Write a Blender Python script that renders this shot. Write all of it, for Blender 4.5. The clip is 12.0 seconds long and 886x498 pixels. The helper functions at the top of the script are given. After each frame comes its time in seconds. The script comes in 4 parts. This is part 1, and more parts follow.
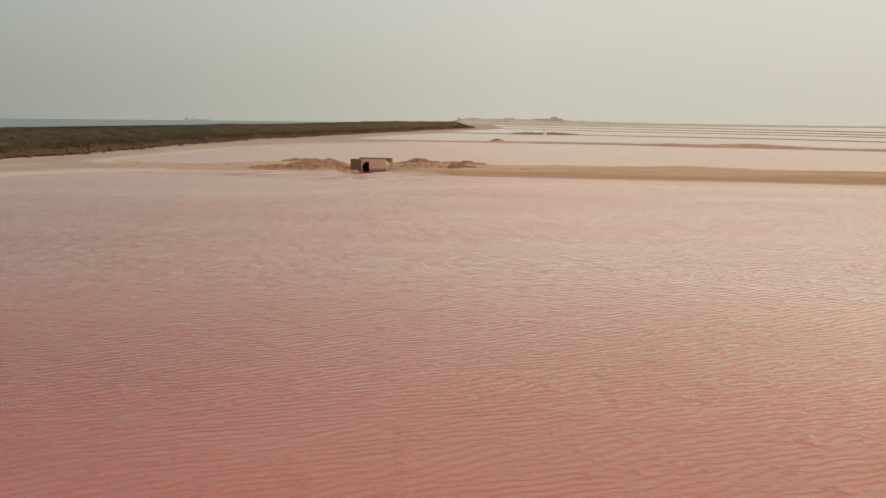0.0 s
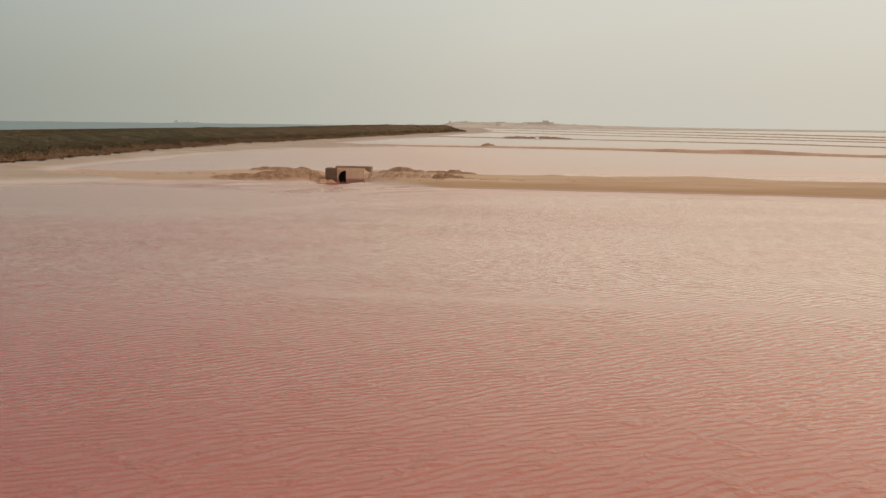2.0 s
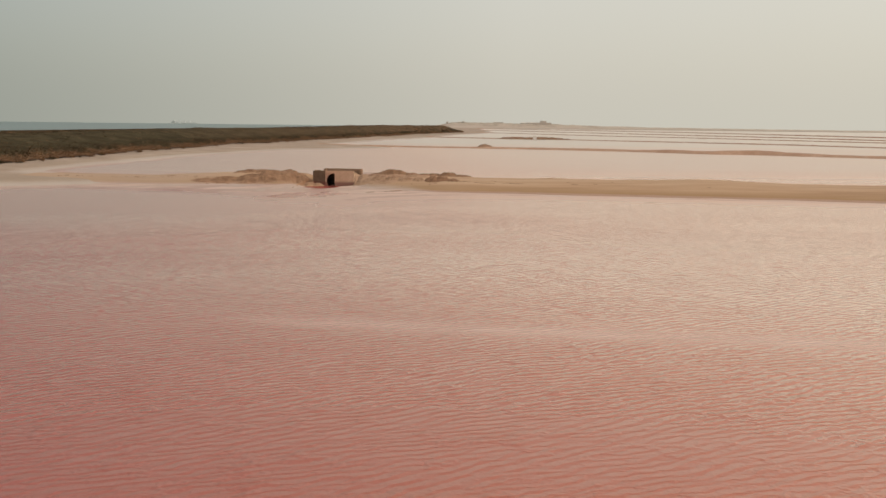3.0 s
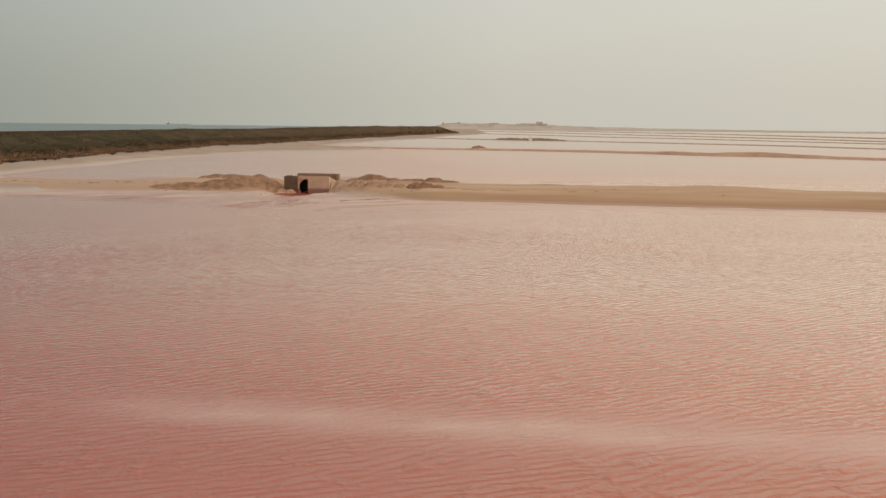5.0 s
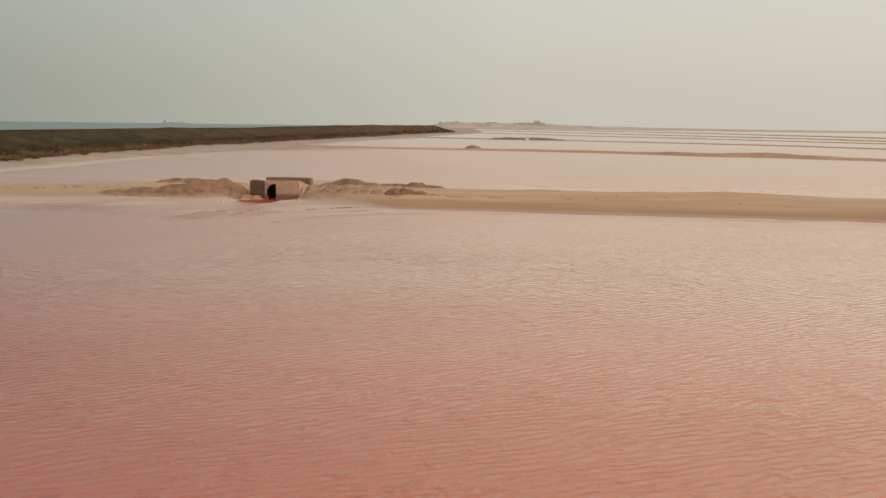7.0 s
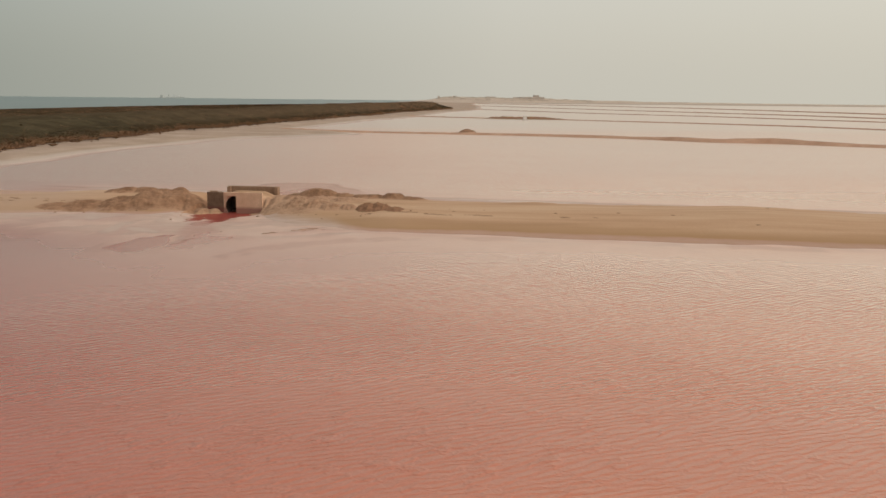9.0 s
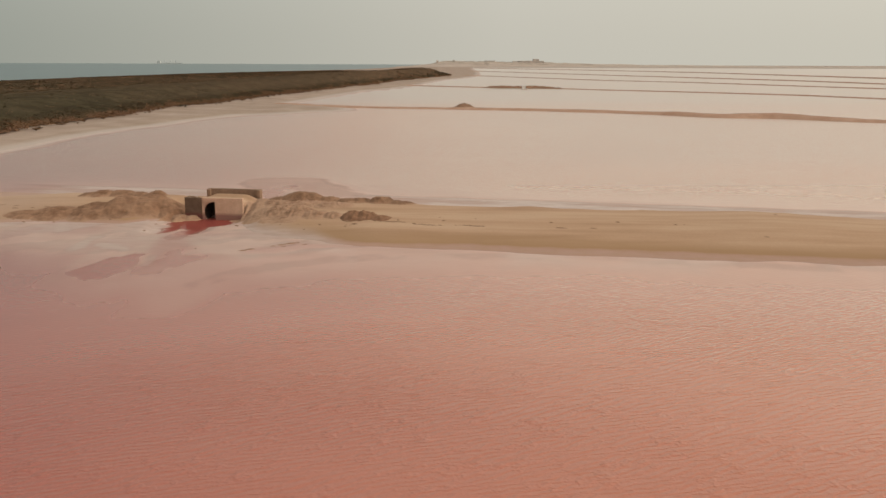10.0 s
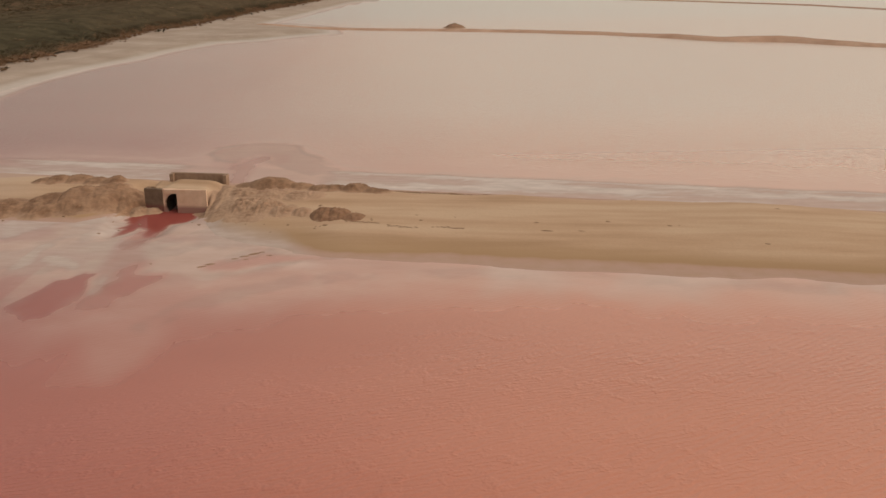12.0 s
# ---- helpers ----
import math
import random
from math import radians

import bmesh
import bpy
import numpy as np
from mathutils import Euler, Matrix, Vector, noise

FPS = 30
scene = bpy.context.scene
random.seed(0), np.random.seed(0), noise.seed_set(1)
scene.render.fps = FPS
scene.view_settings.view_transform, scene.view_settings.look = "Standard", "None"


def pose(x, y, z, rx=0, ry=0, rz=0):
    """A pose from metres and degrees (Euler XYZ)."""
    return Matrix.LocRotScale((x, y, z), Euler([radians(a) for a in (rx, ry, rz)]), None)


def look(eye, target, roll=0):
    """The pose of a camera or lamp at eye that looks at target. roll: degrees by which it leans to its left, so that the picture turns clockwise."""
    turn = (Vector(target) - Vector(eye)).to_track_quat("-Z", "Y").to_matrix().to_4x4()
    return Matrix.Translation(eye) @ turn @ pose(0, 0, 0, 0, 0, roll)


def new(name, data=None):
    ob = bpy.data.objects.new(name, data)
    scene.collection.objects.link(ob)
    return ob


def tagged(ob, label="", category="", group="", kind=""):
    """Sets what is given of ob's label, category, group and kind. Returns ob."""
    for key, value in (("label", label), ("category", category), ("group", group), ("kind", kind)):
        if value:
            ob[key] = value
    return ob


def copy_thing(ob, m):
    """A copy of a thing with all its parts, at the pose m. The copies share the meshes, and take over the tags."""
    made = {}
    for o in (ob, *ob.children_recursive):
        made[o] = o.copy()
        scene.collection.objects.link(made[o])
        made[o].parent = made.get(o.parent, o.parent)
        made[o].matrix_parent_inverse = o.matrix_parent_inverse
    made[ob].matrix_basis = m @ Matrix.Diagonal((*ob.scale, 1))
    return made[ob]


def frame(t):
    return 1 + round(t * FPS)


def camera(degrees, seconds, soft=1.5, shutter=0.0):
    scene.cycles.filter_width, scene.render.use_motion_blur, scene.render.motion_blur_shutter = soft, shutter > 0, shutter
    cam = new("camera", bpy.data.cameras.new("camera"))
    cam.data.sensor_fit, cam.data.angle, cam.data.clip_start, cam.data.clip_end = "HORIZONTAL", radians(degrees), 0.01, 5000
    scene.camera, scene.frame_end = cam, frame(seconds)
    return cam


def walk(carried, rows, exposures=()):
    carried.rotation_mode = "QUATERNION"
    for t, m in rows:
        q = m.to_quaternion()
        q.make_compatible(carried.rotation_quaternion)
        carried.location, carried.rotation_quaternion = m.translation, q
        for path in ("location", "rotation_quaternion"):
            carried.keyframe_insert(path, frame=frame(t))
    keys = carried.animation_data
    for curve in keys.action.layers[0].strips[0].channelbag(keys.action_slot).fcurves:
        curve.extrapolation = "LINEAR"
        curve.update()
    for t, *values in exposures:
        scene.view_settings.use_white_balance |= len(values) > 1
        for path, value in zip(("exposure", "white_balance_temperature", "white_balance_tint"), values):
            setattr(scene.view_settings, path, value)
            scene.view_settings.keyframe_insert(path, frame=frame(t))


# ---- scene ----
cam = camera(51.0, 12.0, soft=1.5)
PATH = [
    (0, (11.328, -123.328, 6.492), (11.310, -121.347, 6.220), 0.55),
    (0.5, (11.452, -120.254, 6.626), (11.440, -118.272, 6.356), 0.55),
    (1, (11.629, -117.214, 6.703), (11.621, -115.232, 6.434), 0.61),
    (1.5, (11.797, -114.249, 6.714), (11.793, -112.267, 6.448), 0.63),
    (2, (11.992, -111.371, 6.722), (11.993, -109.389, 6.457), 0.67),
    (2.5, (12.191, -108.615, 6.737), (12.194, -106.632, 6.472), 0.65),
    (3, (12.456, -106.002, 6.727), (12.462, -104.020, 6.463), 0.65),
    (5, (13.687, -96.011, 6.700), (13.701, -94.028, 6.438), 0.63),
    (5.5, (14.027, -93.530, 6.683), (14.043, -91.548, 6.421), 0.64),
    (6, (14.353, -91.095, 6.659), (14.370, -89.112, 6.397), 0.64),
    (6.5, (14.744, -88.699, 6.641), (14.763, -86.716, 6.378), 0.69),
    (7, (15.101, -86.316, 6.723), (15.120, -84.333, 6.459), 0.69),
    (9, (16.734, -76.667, 9.268), (16.755, -74.692, 8.949), 0.59),
    (9.5, (17.064, -74.265, 10.536), (17.086, -72.296, 10.186), 0.40),
    (10, (17.527, -72.333, 11.988), (17.548, -70.372, 11.594), 0.21),
    (10.5, (18.031, -70.756, 13.435), (18.051, -68.806, 12.991), 0.09),
    (11, (18.416, -69.273, 14.932), (18.437, -67.335, 14.436), 0.11),
    (11.5, (18.692, -67.738, 16.299), (18.715, -65.814, 15.752), 0.09),
    (12, (18.878, -66.222, 17.581), (18.906, -64.314, 16.982), -0.34),
]
walk(cam, [(t, look(e, g, r)) for t, e, g, r in PATH], [(0, 0.05), (3, 0.04), (7, 0.0), (10, -0.03), (12, -0.07)])

# ---- light ----
SUN_AZ, SUN_EL = 108.0, 45.0           # degrees: clockwise from +y, and above the horizon
HAZE_AZ = 72.0                         # where the haze along the horizon is brightest
world = bpy.data.worlds.new("hazy_sky")
scene.world = world
world.use_nodes = True
wn, wl = world.node_tree.nodes, world.node_tree.links
wn.clear()
sky = wn.new("ShaderNodeTexSky")
sky.sky_type = "NISHITA"
sky.sun_disc = False
sky.sun_elevation, sky.sun_rotation = radians(SUN_EL), radians(SUN_AZ)
sky.air_density, sky.dust_density, sky.ozone_density, sky.altitude = 1.0, 8.0, 1.0, 0.0
clear_sky = wn.new("ShaderNodeBackground")
clear_sky.inputs["Strength"].default_value = 0.05
veil = wn.new("ShaderNodeBackground")                # the veil of dust and thin cloud, brighter towards the sun
veil.inputs["Strength"].default_value = 1.0
where = wn.new("ShaderNodeTexCoord")
towards = wn.new("ShaderNodeVectorMath")
towards.operation = "DOT_PRODUCT"
towards.inputs[1].default_value = (math.sin(radians(HAZE_AZ)), math.cos(radians(HAZE_AZ)), 0)
half = wn.new("ShaderNodeMath")
half.operation = "MULTIPLY_ADD"
half.inputs[1].default_value, half.inputs[2].default_value = 0.5, 0.5
glow = wn.new("ShaderNodeValToRGB")
for _ in range(3):
    glow.color_ramp.elements.new(0.5)
for element, (at, colour) in zip(glow.color_ramp.elements, ((0.2, (0.270, 0.285, 0.250)), (0.43, (0.318, 0.333, 0.290)), (0.69, (0.550, 0.527, 0.455)), (0.85, (0.589, 0.558, 0.475)), (1.0, (0.615, 0.580, 0.495)))):
    element.position, element.color = at, (*colour, 1)
wl.new(where.outputs["Generated"], towards.inputs[0])
wl.new(towards.outputs["Value"], half.inputs[0])
wl.new(half.outputs[0], glow.inputs[0])
# the bright haze round the hidden sun, and a lighter cloud cover overhead
aim = wn.new("ShaderNodeVectorMath")
aim.operation = "DOT_PRODUCT"
aim.inputs[1].default_value = (math.sin(radians(SUN_AZ)) * math.cos(radians(SUN_EL)), math.cos(radians(SUN_AZ)) * math.cos(radians(SUN_EL)), math.sin(radians(SUN_EL)))
floor_at = wn.new("ShaderNodeMath")
floor_at.operation = "MAXIMUM"
floor_at.inputs[1].default_value = 0.0
halo = wn.new("ShaderNodeMath")
halo.operation = "POWER"
halo.inputs[1].default_value = 7.0
axes = wn.new("ShaderNodeSeparateXYZ")
overhead = wn.new("ShaderNodeMapRange")
overhead.interpolation_type = "SMOOTHSTEP"
for key, value in (("From Min", 0.2), ("From Max", 0.75), ("To Min", 1.0), ("To Max", 1.0)):
    overhead.inputs[key].default_value = value
total = wn.new("ShaderNodeMath")
total.operation = "MULTIPLY_ADD"
total.inputs[1].default_value = 0.3
wl.new(where.outputs["Generated"], aim.inputs[0])
wl.new(where.outputs["Generated"], axes.inputs[0])
wl.new(axes.outputs["Z"], overhead.inputs["Value"])
wl.new(aim.outputs["Value"], floor_at.inputs[0])
wl.new(floor_at.outputs[0], halo.inputs[0])
wl.new(halo.outputs[0], total.inputs[0])
wl.new(overhead.outputs[0], total.inputs[2])
wl.new(total.outputs[0], veil.inputs["Strength"])
wl.new(glow.outputs["Color"], veil.inputs["Color"])
both = wn.new("ShaderNodeAddShader")
out = wn.new("ShaderNodeOutputWorld")
wl.new(sky.outputs["Color"], clear_sky.inputs["Color"])
wl.new(clear_sky.outputs[0], both.inputs[0])
wl.new(veil.outputs[0], both.inputs[1])
wl.new(both.outputs[0], out.inputs["Surface"])

sun_data = bpy.data.lights.new("sun", "SUN")
sun_data.energy, sun_data.angle, sun_data.color = 0.55, radians(40), (1.0, 0.91, 0.78)
sun = new("sun", sun_data)
az, el = radians(SUN_AZ), radians(SUN_EL)
sun_way = Vector((math.sin(az) * math.cos(el), math.cos(az) * math.cos(el), math.sin(el)))
sun.matrix_world = look(sun_way * 100, (0, 0, 0))
scene.view_settings.exposure = 0.0


# ---- noise and shapes in the plan ----
def lattice(ix, iy, seed):
    n = (ix * 374761393 + iy * 668265263 + seed * 1442695041) & 0xFFFFFFFF
    n = ((n ^ (n >> 13)) * 1274126177) & 0xFFFFFFFF
    return ((n ^ (n >> 16)) & 0xFFFF) / 65535.0


def value_noise(x, y, size, seed=0):
    """Smooth noise from 0 to 1 with features of the given size."""
    x, y = np.asarray(x, float) / size, np.asarray(y, float) / size
    ix, iy = np.floor(x).astype(np.int64), np.floor(y).astype(np.int64)
    fx, fy = x - ix, y - iy
    fx, fy = fx * fx * (3 - 2 * fx), fy * fy * (3 - 2 * fy)
    a, b = lattice(ix, iy, seed), lattice(ix + 1, iy, seed)
    c, d = lattice(ix, iy + 1, seed), lattice(ix + 1, iy + 1, seed)
    return (a * (1 - fx) + b * fx) * (1 - fy) + (c * (1 - fx) + d * fx) * fy


def rough_noise(x, y, size, octaves=4, seed=0):
    total, weight = 0.0, 0.0
    for k in range(octaves):
        total = total + value_noise(x, y, size / 2 ** k, seed + k) * 0.55 ** k
        weight += 0.55 ** k
    return total / weight


def warp(x, y, size, amount, seed):
    return (rough_noise(x, y, size, 4, seed) - 0.5) * 2 * amount


def step(x, a, b):
    f = np.clip((np.asarray(x, float) - a) / (b - a), 0, 1)
    return f * f * (3 - 2 * f)


def side_of(x, y, outline):
    """Signed distance to a closed outline, positive inside."""
    x, y = np.asarray(x, float), np.asarray(y, float)
    best = np.full(x.shape, 1e9)
    inside = np.zeros(x.shape, bool)
    for (ax, ay), (bx, by) in zip(outline, outline[1:] + outline[:1]):
        dx, dy = bx - ax, by - ay
        f = np.clip(((x - ax) * dx + (y - ay) * dy) / (dx * dx + dy * dy + 1e-9), 0, 1)
        best = np.minimum(best, np.hypot(x - ax - f * dx, y - ay - f * dy))
        if ay != by:
            cross = ((ay > y) != (by > y)) & (x < (bx - ax) * (y - ay) / (by - ay) + ax)
            inside ^= cross
    return np.where(inside, best, -best)


def blob(x, y, ax, ay, bx, by, width):
    """1 along the line from a to b, falling to 0 at the width."""
    dx, dy = bx - ax, by - ay
    f = np.clip(((x - ax) * dx + (y - ay) * dy) / (dx * dx + dy * dy + 1e-9), 0, 1)
    return 1 - step(np.hypot(x - ax - f * dx, y - ay - f * dy), 0.35 * width, width)


def spread(*stretches):
    """Rising coordinates: (from, to, spacing) with each stretch beginning where the last one ends."""
    values = []
    for a, b, spacing in stretches:
        values += list(np.linspace(a, b, max(2, int(round((b - a) / spacing))), endpoint=False))
    return np.array(values + [stretches[-1][1]])


# The outlines below are drawn on a foreshortened plan: lay() gives the y on the ground, plan() the way back.
DEEP, SKEW, AHEAD = 1.70, 0.035, 0.2


def lay(x, p):
    return DEEP * p + SKEW * x + AHEAD


def plan(x, y):
    return (y - SKEW * x - AHEAD) / DEEP


# The shore of the land that carries the scrub, from behind the camera to the far end of the pans
SHORE = [(-140, -400), (-78, -80), (-60, -36), (-43, -13), (-36, -7), (-26, -3.2), (-23.5, 1), (-26, 5.8), (-35, 8.2), (-41, 11.5), (-42, 17), (-41.3, 28),
         (-40.7, 38), (-40, 47), (-38.5, 55), (-34.5, 63.5), (-31, 76), (-27, 83.5), (-20, 86), (-13, 92), (-4, 98), (-7, 110), (-19, 117.5), (-26, 120.5), (-22, 141),
         (-18, 164), (-11, 194), (0, 221), (6, 245), (13, 290), (26, 355), (42, 400), (56, 460), (70, 620), (84, 900), (110, 1350)]
LAND = SHORE + [(500, 1480), (4900, 1500), (4900, 4900), (-4900, 4900), (-4900, -400)]
COAST = [(-900, -4900), (-262, -400), (-250, 0), (-243, 150), (-238, 300), (-216, 460), (-180, 640), (-110, 900), (-60, 1400), (60, 2300), (160, 4900)]
SEA = COAST + [(-4900, 4900), (-4900, -4900)]
SCRUB = [(-80, -140), (-60, -30), (-52, 20), (-51, 41), (-52, 50), (-52.2, 57), (-51.2, 63), (-49.6, 74), (-48.6, 86), (-48, 97), (-45, 109), (-42, 122), (-38, 150), (-31, 175), (-25, 212), (-15, 240), (-6, 300), (10, 365),
         (29, 432), (31, 480), (16, 600), (-10, 650), (-110, 690), (-172, 570), (-205, 460), (-226, 300), (-232, 150), (-236, 0), (-240, -140)]

EDGE_X, EDGE_Y = (-60, -52, -50, -40, -30, -6, 30), (-30, 20, 72, 135, 180, 300, 450)      # the scrub's beach side

LEAN = 0.15                             # the main dyke runs along y = v - LEAN * x


def near_edge(x):
    return np.interp(x, (-60, -34, -26, -18, -12, -6, -4.6, -3.6, -2.5, -0.4, 2.4, 2.7, 3.4, 4.6, 6.2, 8, 10, 13, 20, 45, 400),
                     (-6, -6.4, -6.0, -5.2, -3.4, -3.3, -2.4, -0.9, 0.78, 0.50, 0.95, -1.0, -2.7, -4.1, -4.8, -5.2, -5.4, -5.3, -4.6, -4.1, -4.1))


def mud_line(x, v):
    """How far the scalloped mud reaches out beyond the bank."""
    return 0.8 * (rough_noise(x * 0.8, v * 0.5, 4.5, 4, 19) - 0.5) - 1.0 * step(x, 8, 26)


def dyke_height(x, v):
    """The main dyke's surface: wet foot, bank, crest and gentler back."""
    wob = (rough_noise(x, v, 5, 3, 11) - 0.5)
    edge = near_edge(x) + 0.5 * wob * step(np.abs(x), 2.6, 4)
    behind = 1 - step(np.abs(x - 0.1), 2.2, 2.8)                  # the fill behind the culvert's walls
    bank = 4.6 - 4.2 * behind + 1.3 * np.exp(-((x - 7.5) / 4.5) ** 4)
    crest = 0.82 + 0.12 * step(x, 8, 40) + 0.22 * np.exp(-((x - 41) / 5.0) ** 2) + 0.16 * wob
    crest = crest + 0.32 * step(x, -1.6, -0.9) * (1 - step(x, 1.7, 2.45)) * (1 - step(v, 1.0, 3.1))      # the fill slopes down to the rear wall
    f = np.clip((v - edge) / bank, 0, 1)
    gentle = (1 - step(x, 9, 15)) * (1 - behind)
    up = (1 - (1 - f) ** 2.2) * (1 - gentle) + f * f * (3 - 2 * f) * gentle
    narrow = 1.6 * (1 - step(x, -24, -13))
    down = 1 - step(v + narrow, 2.7 + 0.6 * wob, 5.0 + 0.7 * wob)
    foot = 0.09 * step(v - edge - mud_line(x, v), 0, 0.25) * step(x, 8, 13)
    back = 0.05 * (1 - step(v, 5.0, 5.8))
    left = 1 - 0.65 * (1 - step(x, -26, -11))
    z = np.maximum(crest * left * up * down, np.minimum(foot, 0.09) * down)
    z = z + (rough_noise(x, v, 1.6, 4, 23) - 0.5) * 0.04 * up * down + back * up - 0.04
    z = z + 0.32 * np.exp(-(((x - 0.75) / 1.75) ** 8)) * np.exp(-((v - 2.85) / 0.5) ** 2)      # sand blown against the rear wall
    z = z - 0.5 * (1 - step(v - edge, -0.3, 0.0)) * (1 - step(np.abs(x + 0.5), 3.3, 4.1))
    return np.where((v < edge - 2.2) | (v > 6.4), -0.5, z)


# ---- materials ----
def material(name):
    mat = bpy.data.materials.new(name)
    mat.use_nodes = True
    nt = mat.node_tree
    return mat, nt, nt.nodes["Principled BSDF"]


def add(nt, kind, **inputs):
    node = nt.nodes.new(kind)
    for key, value in inputs.items():
        node.inputs[key.replace("_", " ")].default_value = value
    return node


def noise_node(nt, size, detail=4.0, rough=0.55, stretch=None, turn=0.0):
    """Noise in world metres; stretch: scale along x, y, z."""
    geo = nt.nodes.new("ShaderNodeNewGeometry")
    mapping = nt.nodes.new("ShaderNodeMapping")
    mapping.vector_type = "TEXTURE"
    mapping.inputs["Rotation"].default_value = (0, 0, radians(turn))
    mapping.inputs["Scale"].default_value = tuple(1 / c for c in stretch or (1, 1, 1))
    tex = add(nt, "ShaderNodeTexNoise", Scale=1.0 / size, Detail=detail, Roughness=rough)
    nt.links.new(geo.outputs["Position"], mapping.inputs["Vector"])
    nt.links.new(mapping.outputs[0], tex.inputs["Vector"])
    return tex.outputs["Fac"]


def ramp(nt, source, stops):
    node = nt.nodes.new("ShaderNodeValToRGB")
    elements = node.color_ramp.elements
    while len(elements) < len(stops):
        elements.new(0.5)
    for element, (at, colour) in zip(elements, stops):
        element.position = at
        element.color = (*colour, 1) if len(colour) == 3 else colour
    nt.links.new(source, node.inputs[0])
    return node.outputs["Color"]


def mix(nt, fac, a, b, blend="MIX"):
    node = nt.nodes.new("ShaderNodeMix")
    node.data_type, node.blend_type = "RGBA", blend
    for socket, value in ((node.inputs[0], fac), (node.inputs[6], a), (node.inputs[7], b)):
        if isinstance(value, (int, float)):
            socket.default_value = value
        elif isinstance(value, tuple):
            socket.default_value = (*value, 1)
        else:
            nt.links.new(value, socket)
    return node.outputs[2]


def maths(nt, kind, a, b=0.0):
    node = nt.nodes.new("ShaderNodeMath")
    node.operation = kind
    for socket, value in zip(node.inputs, (a, b)):
        if isinstance(value, (int, float)):
            socket.default_value = value
        else:
            nt.links.new(value, socket)
    return node.outputs[0]


def attribute(nt, name):
    node = nt.nodes.new("ShaderNodeAttribute")
    node.attribute_name = name
    return node.outputs["Fac"]


def bump(nt, bsdf, height, strength=0.4, distance=0.05):
    node = add(nt, "ShaderNodeBump", Distance=distance)
    if isinstance(strength, (int, float)):
        node.inputs["Strength"].default_value = strength
    else:
        nt.links.new(strength, node.inputs["Strength"])
    nt.links.new(height, node.inputs["Height"])
    nt.links.new(node.outputs[0], bsdf.inputs["Normal"])


def earth(name, stops, size=3.0, rough=0.95, fine=0.25, relief=0.5, speck=1.0, wet=None, cover=None, rim=None, stretch=None, drift=None, salted=None, gloss=0.2):
    """Sand, soil or rubble: two scales of colour and a grainy relief. wet: (height, colour) of the damp band along the water."""
    mat, nt, bsdf = material(name)
    broad = ramp(nt, noise_node(nt, size, 5, 0.55, stretch, -8), stops)
    grain = ramp(nt, noise_node(nt, fine, 4, 0.65), [(0.3, (1 - 0.16 * speck, 1 - 0.17 * speck, 1 - 0.18 * speck)), (0.7, (1 + 0.08 * speck, 1 + 0.07 * speck, 1 + 0.06 * speck))])
    colour = mix(nt, 1.0, broad, grain, "MULTIPLY")
    if wet:
        geo = nt.nodes.new("ShaderNodeNewGeometry")
        xyz = nt.nodes.new("ShaderNodeSeparateXYZ")
        nt.links.new(geo.outputs["Position"], xyz.inputs[0])
        height = maths(nt, "ADD", xyz.outputs["Z"], maths(nt, "MULTIPLY", noise_node(nt, 1.2, 4), 0.10))
        damp = ramp(nt, maths(nt, "DIVIDE", height, wet[0]), [(0.25, (1, 1, 1)), (1.0, (0, 0, 0))])
        colour = mix(nt, damp, colour, wet[1])
        if rim:
            crust = ramp(nt, maths(nt, "DIVIDE", height, rim[0]), [(0.5, (1, 1, 1)), (1.0, (0, 0, 0))])
            colour = mix(nt, crust, colour, rim[1])
    if drift:
        colour = mix(nt, attribute(nt, drift[0]), colour, drift[1])
    if salted:
        crystals = ramp(nt, noise_node(nt, 0.9, 6, 0.65, (0.4, 1, 1), -8), [(0.3, (0.40, 0.285, 0.228)), (0.7, (0.52, 0.395, 0.335))])
        colour = mix(nt, attribute(nt, salted), colour, crystals)
    if cover:
        colour = mix(nt, attribute(nt, cover[0]), colour, mix(nt, 1.0, grain, cover[1], "MULTIPLY"))
    nt.links.new(colour, bsdf.inputs["Base Color"])
    bsdf.inputs["Roughness"].default_value = rough
    bsdf.inputs["Specular IOR Level"].default_value = gloss
    bump(nt, bsdf, noise_node(nt, fine * 0.8, 6, 0.65), relief, fine * 0.2)
    return mat


SAND = [(0.36, (0.385, 0.232, 0.136)), (0.5, (0.46, 0.288, 0.178)), (0.64, (0.515, 0.342, 0.222))]
dyke_sand = earth("dyke_sand", SAND, 2.0, fine=0.16, relief=0.10, speck=0.4, wet=(0.62, (0.36, 0.214, 0.114)), rim=(0.17, (0.43, 0.262, 0.196)), stretch=(0.12, 1, 1), drift=("pale", (0.47, 0.335, 0.255)), salted="salted")
rubble_sand = earth("rubble_sand", [(0.34, (0.22, 0.120, 0.072)), (0.46, (0.33, 0.194, 0.121)), (0.64, (0.40, 0.246, 0.158))], 0.7, fine=0.15, relief=0.6, drift=("blown", (0.43, 0.264, 0.170)))
beach_sand = earth("beach_sand", [(0.3, (0.325, 0.232, 0.175)), (0.5, (0.39, 0.288, 0.222)), (0.7, (0.46, 0.352, 0.28))], 9.0, wet=(0.22, (0.50, 0.405, 0.345)), cover=("scrub", (0.21, 0.128, 0.080)), drift=("wrack", (0.32, 0.24, 0.18)))
# distance haze is put into the next two colours as a paler tone
hazed_sand = earth("hazed_sand", [(0.3, (0.44, 0.35, 0.285)), (0.7, (0.54, 0.44, 0.365))], 60.0, fine=6.0)
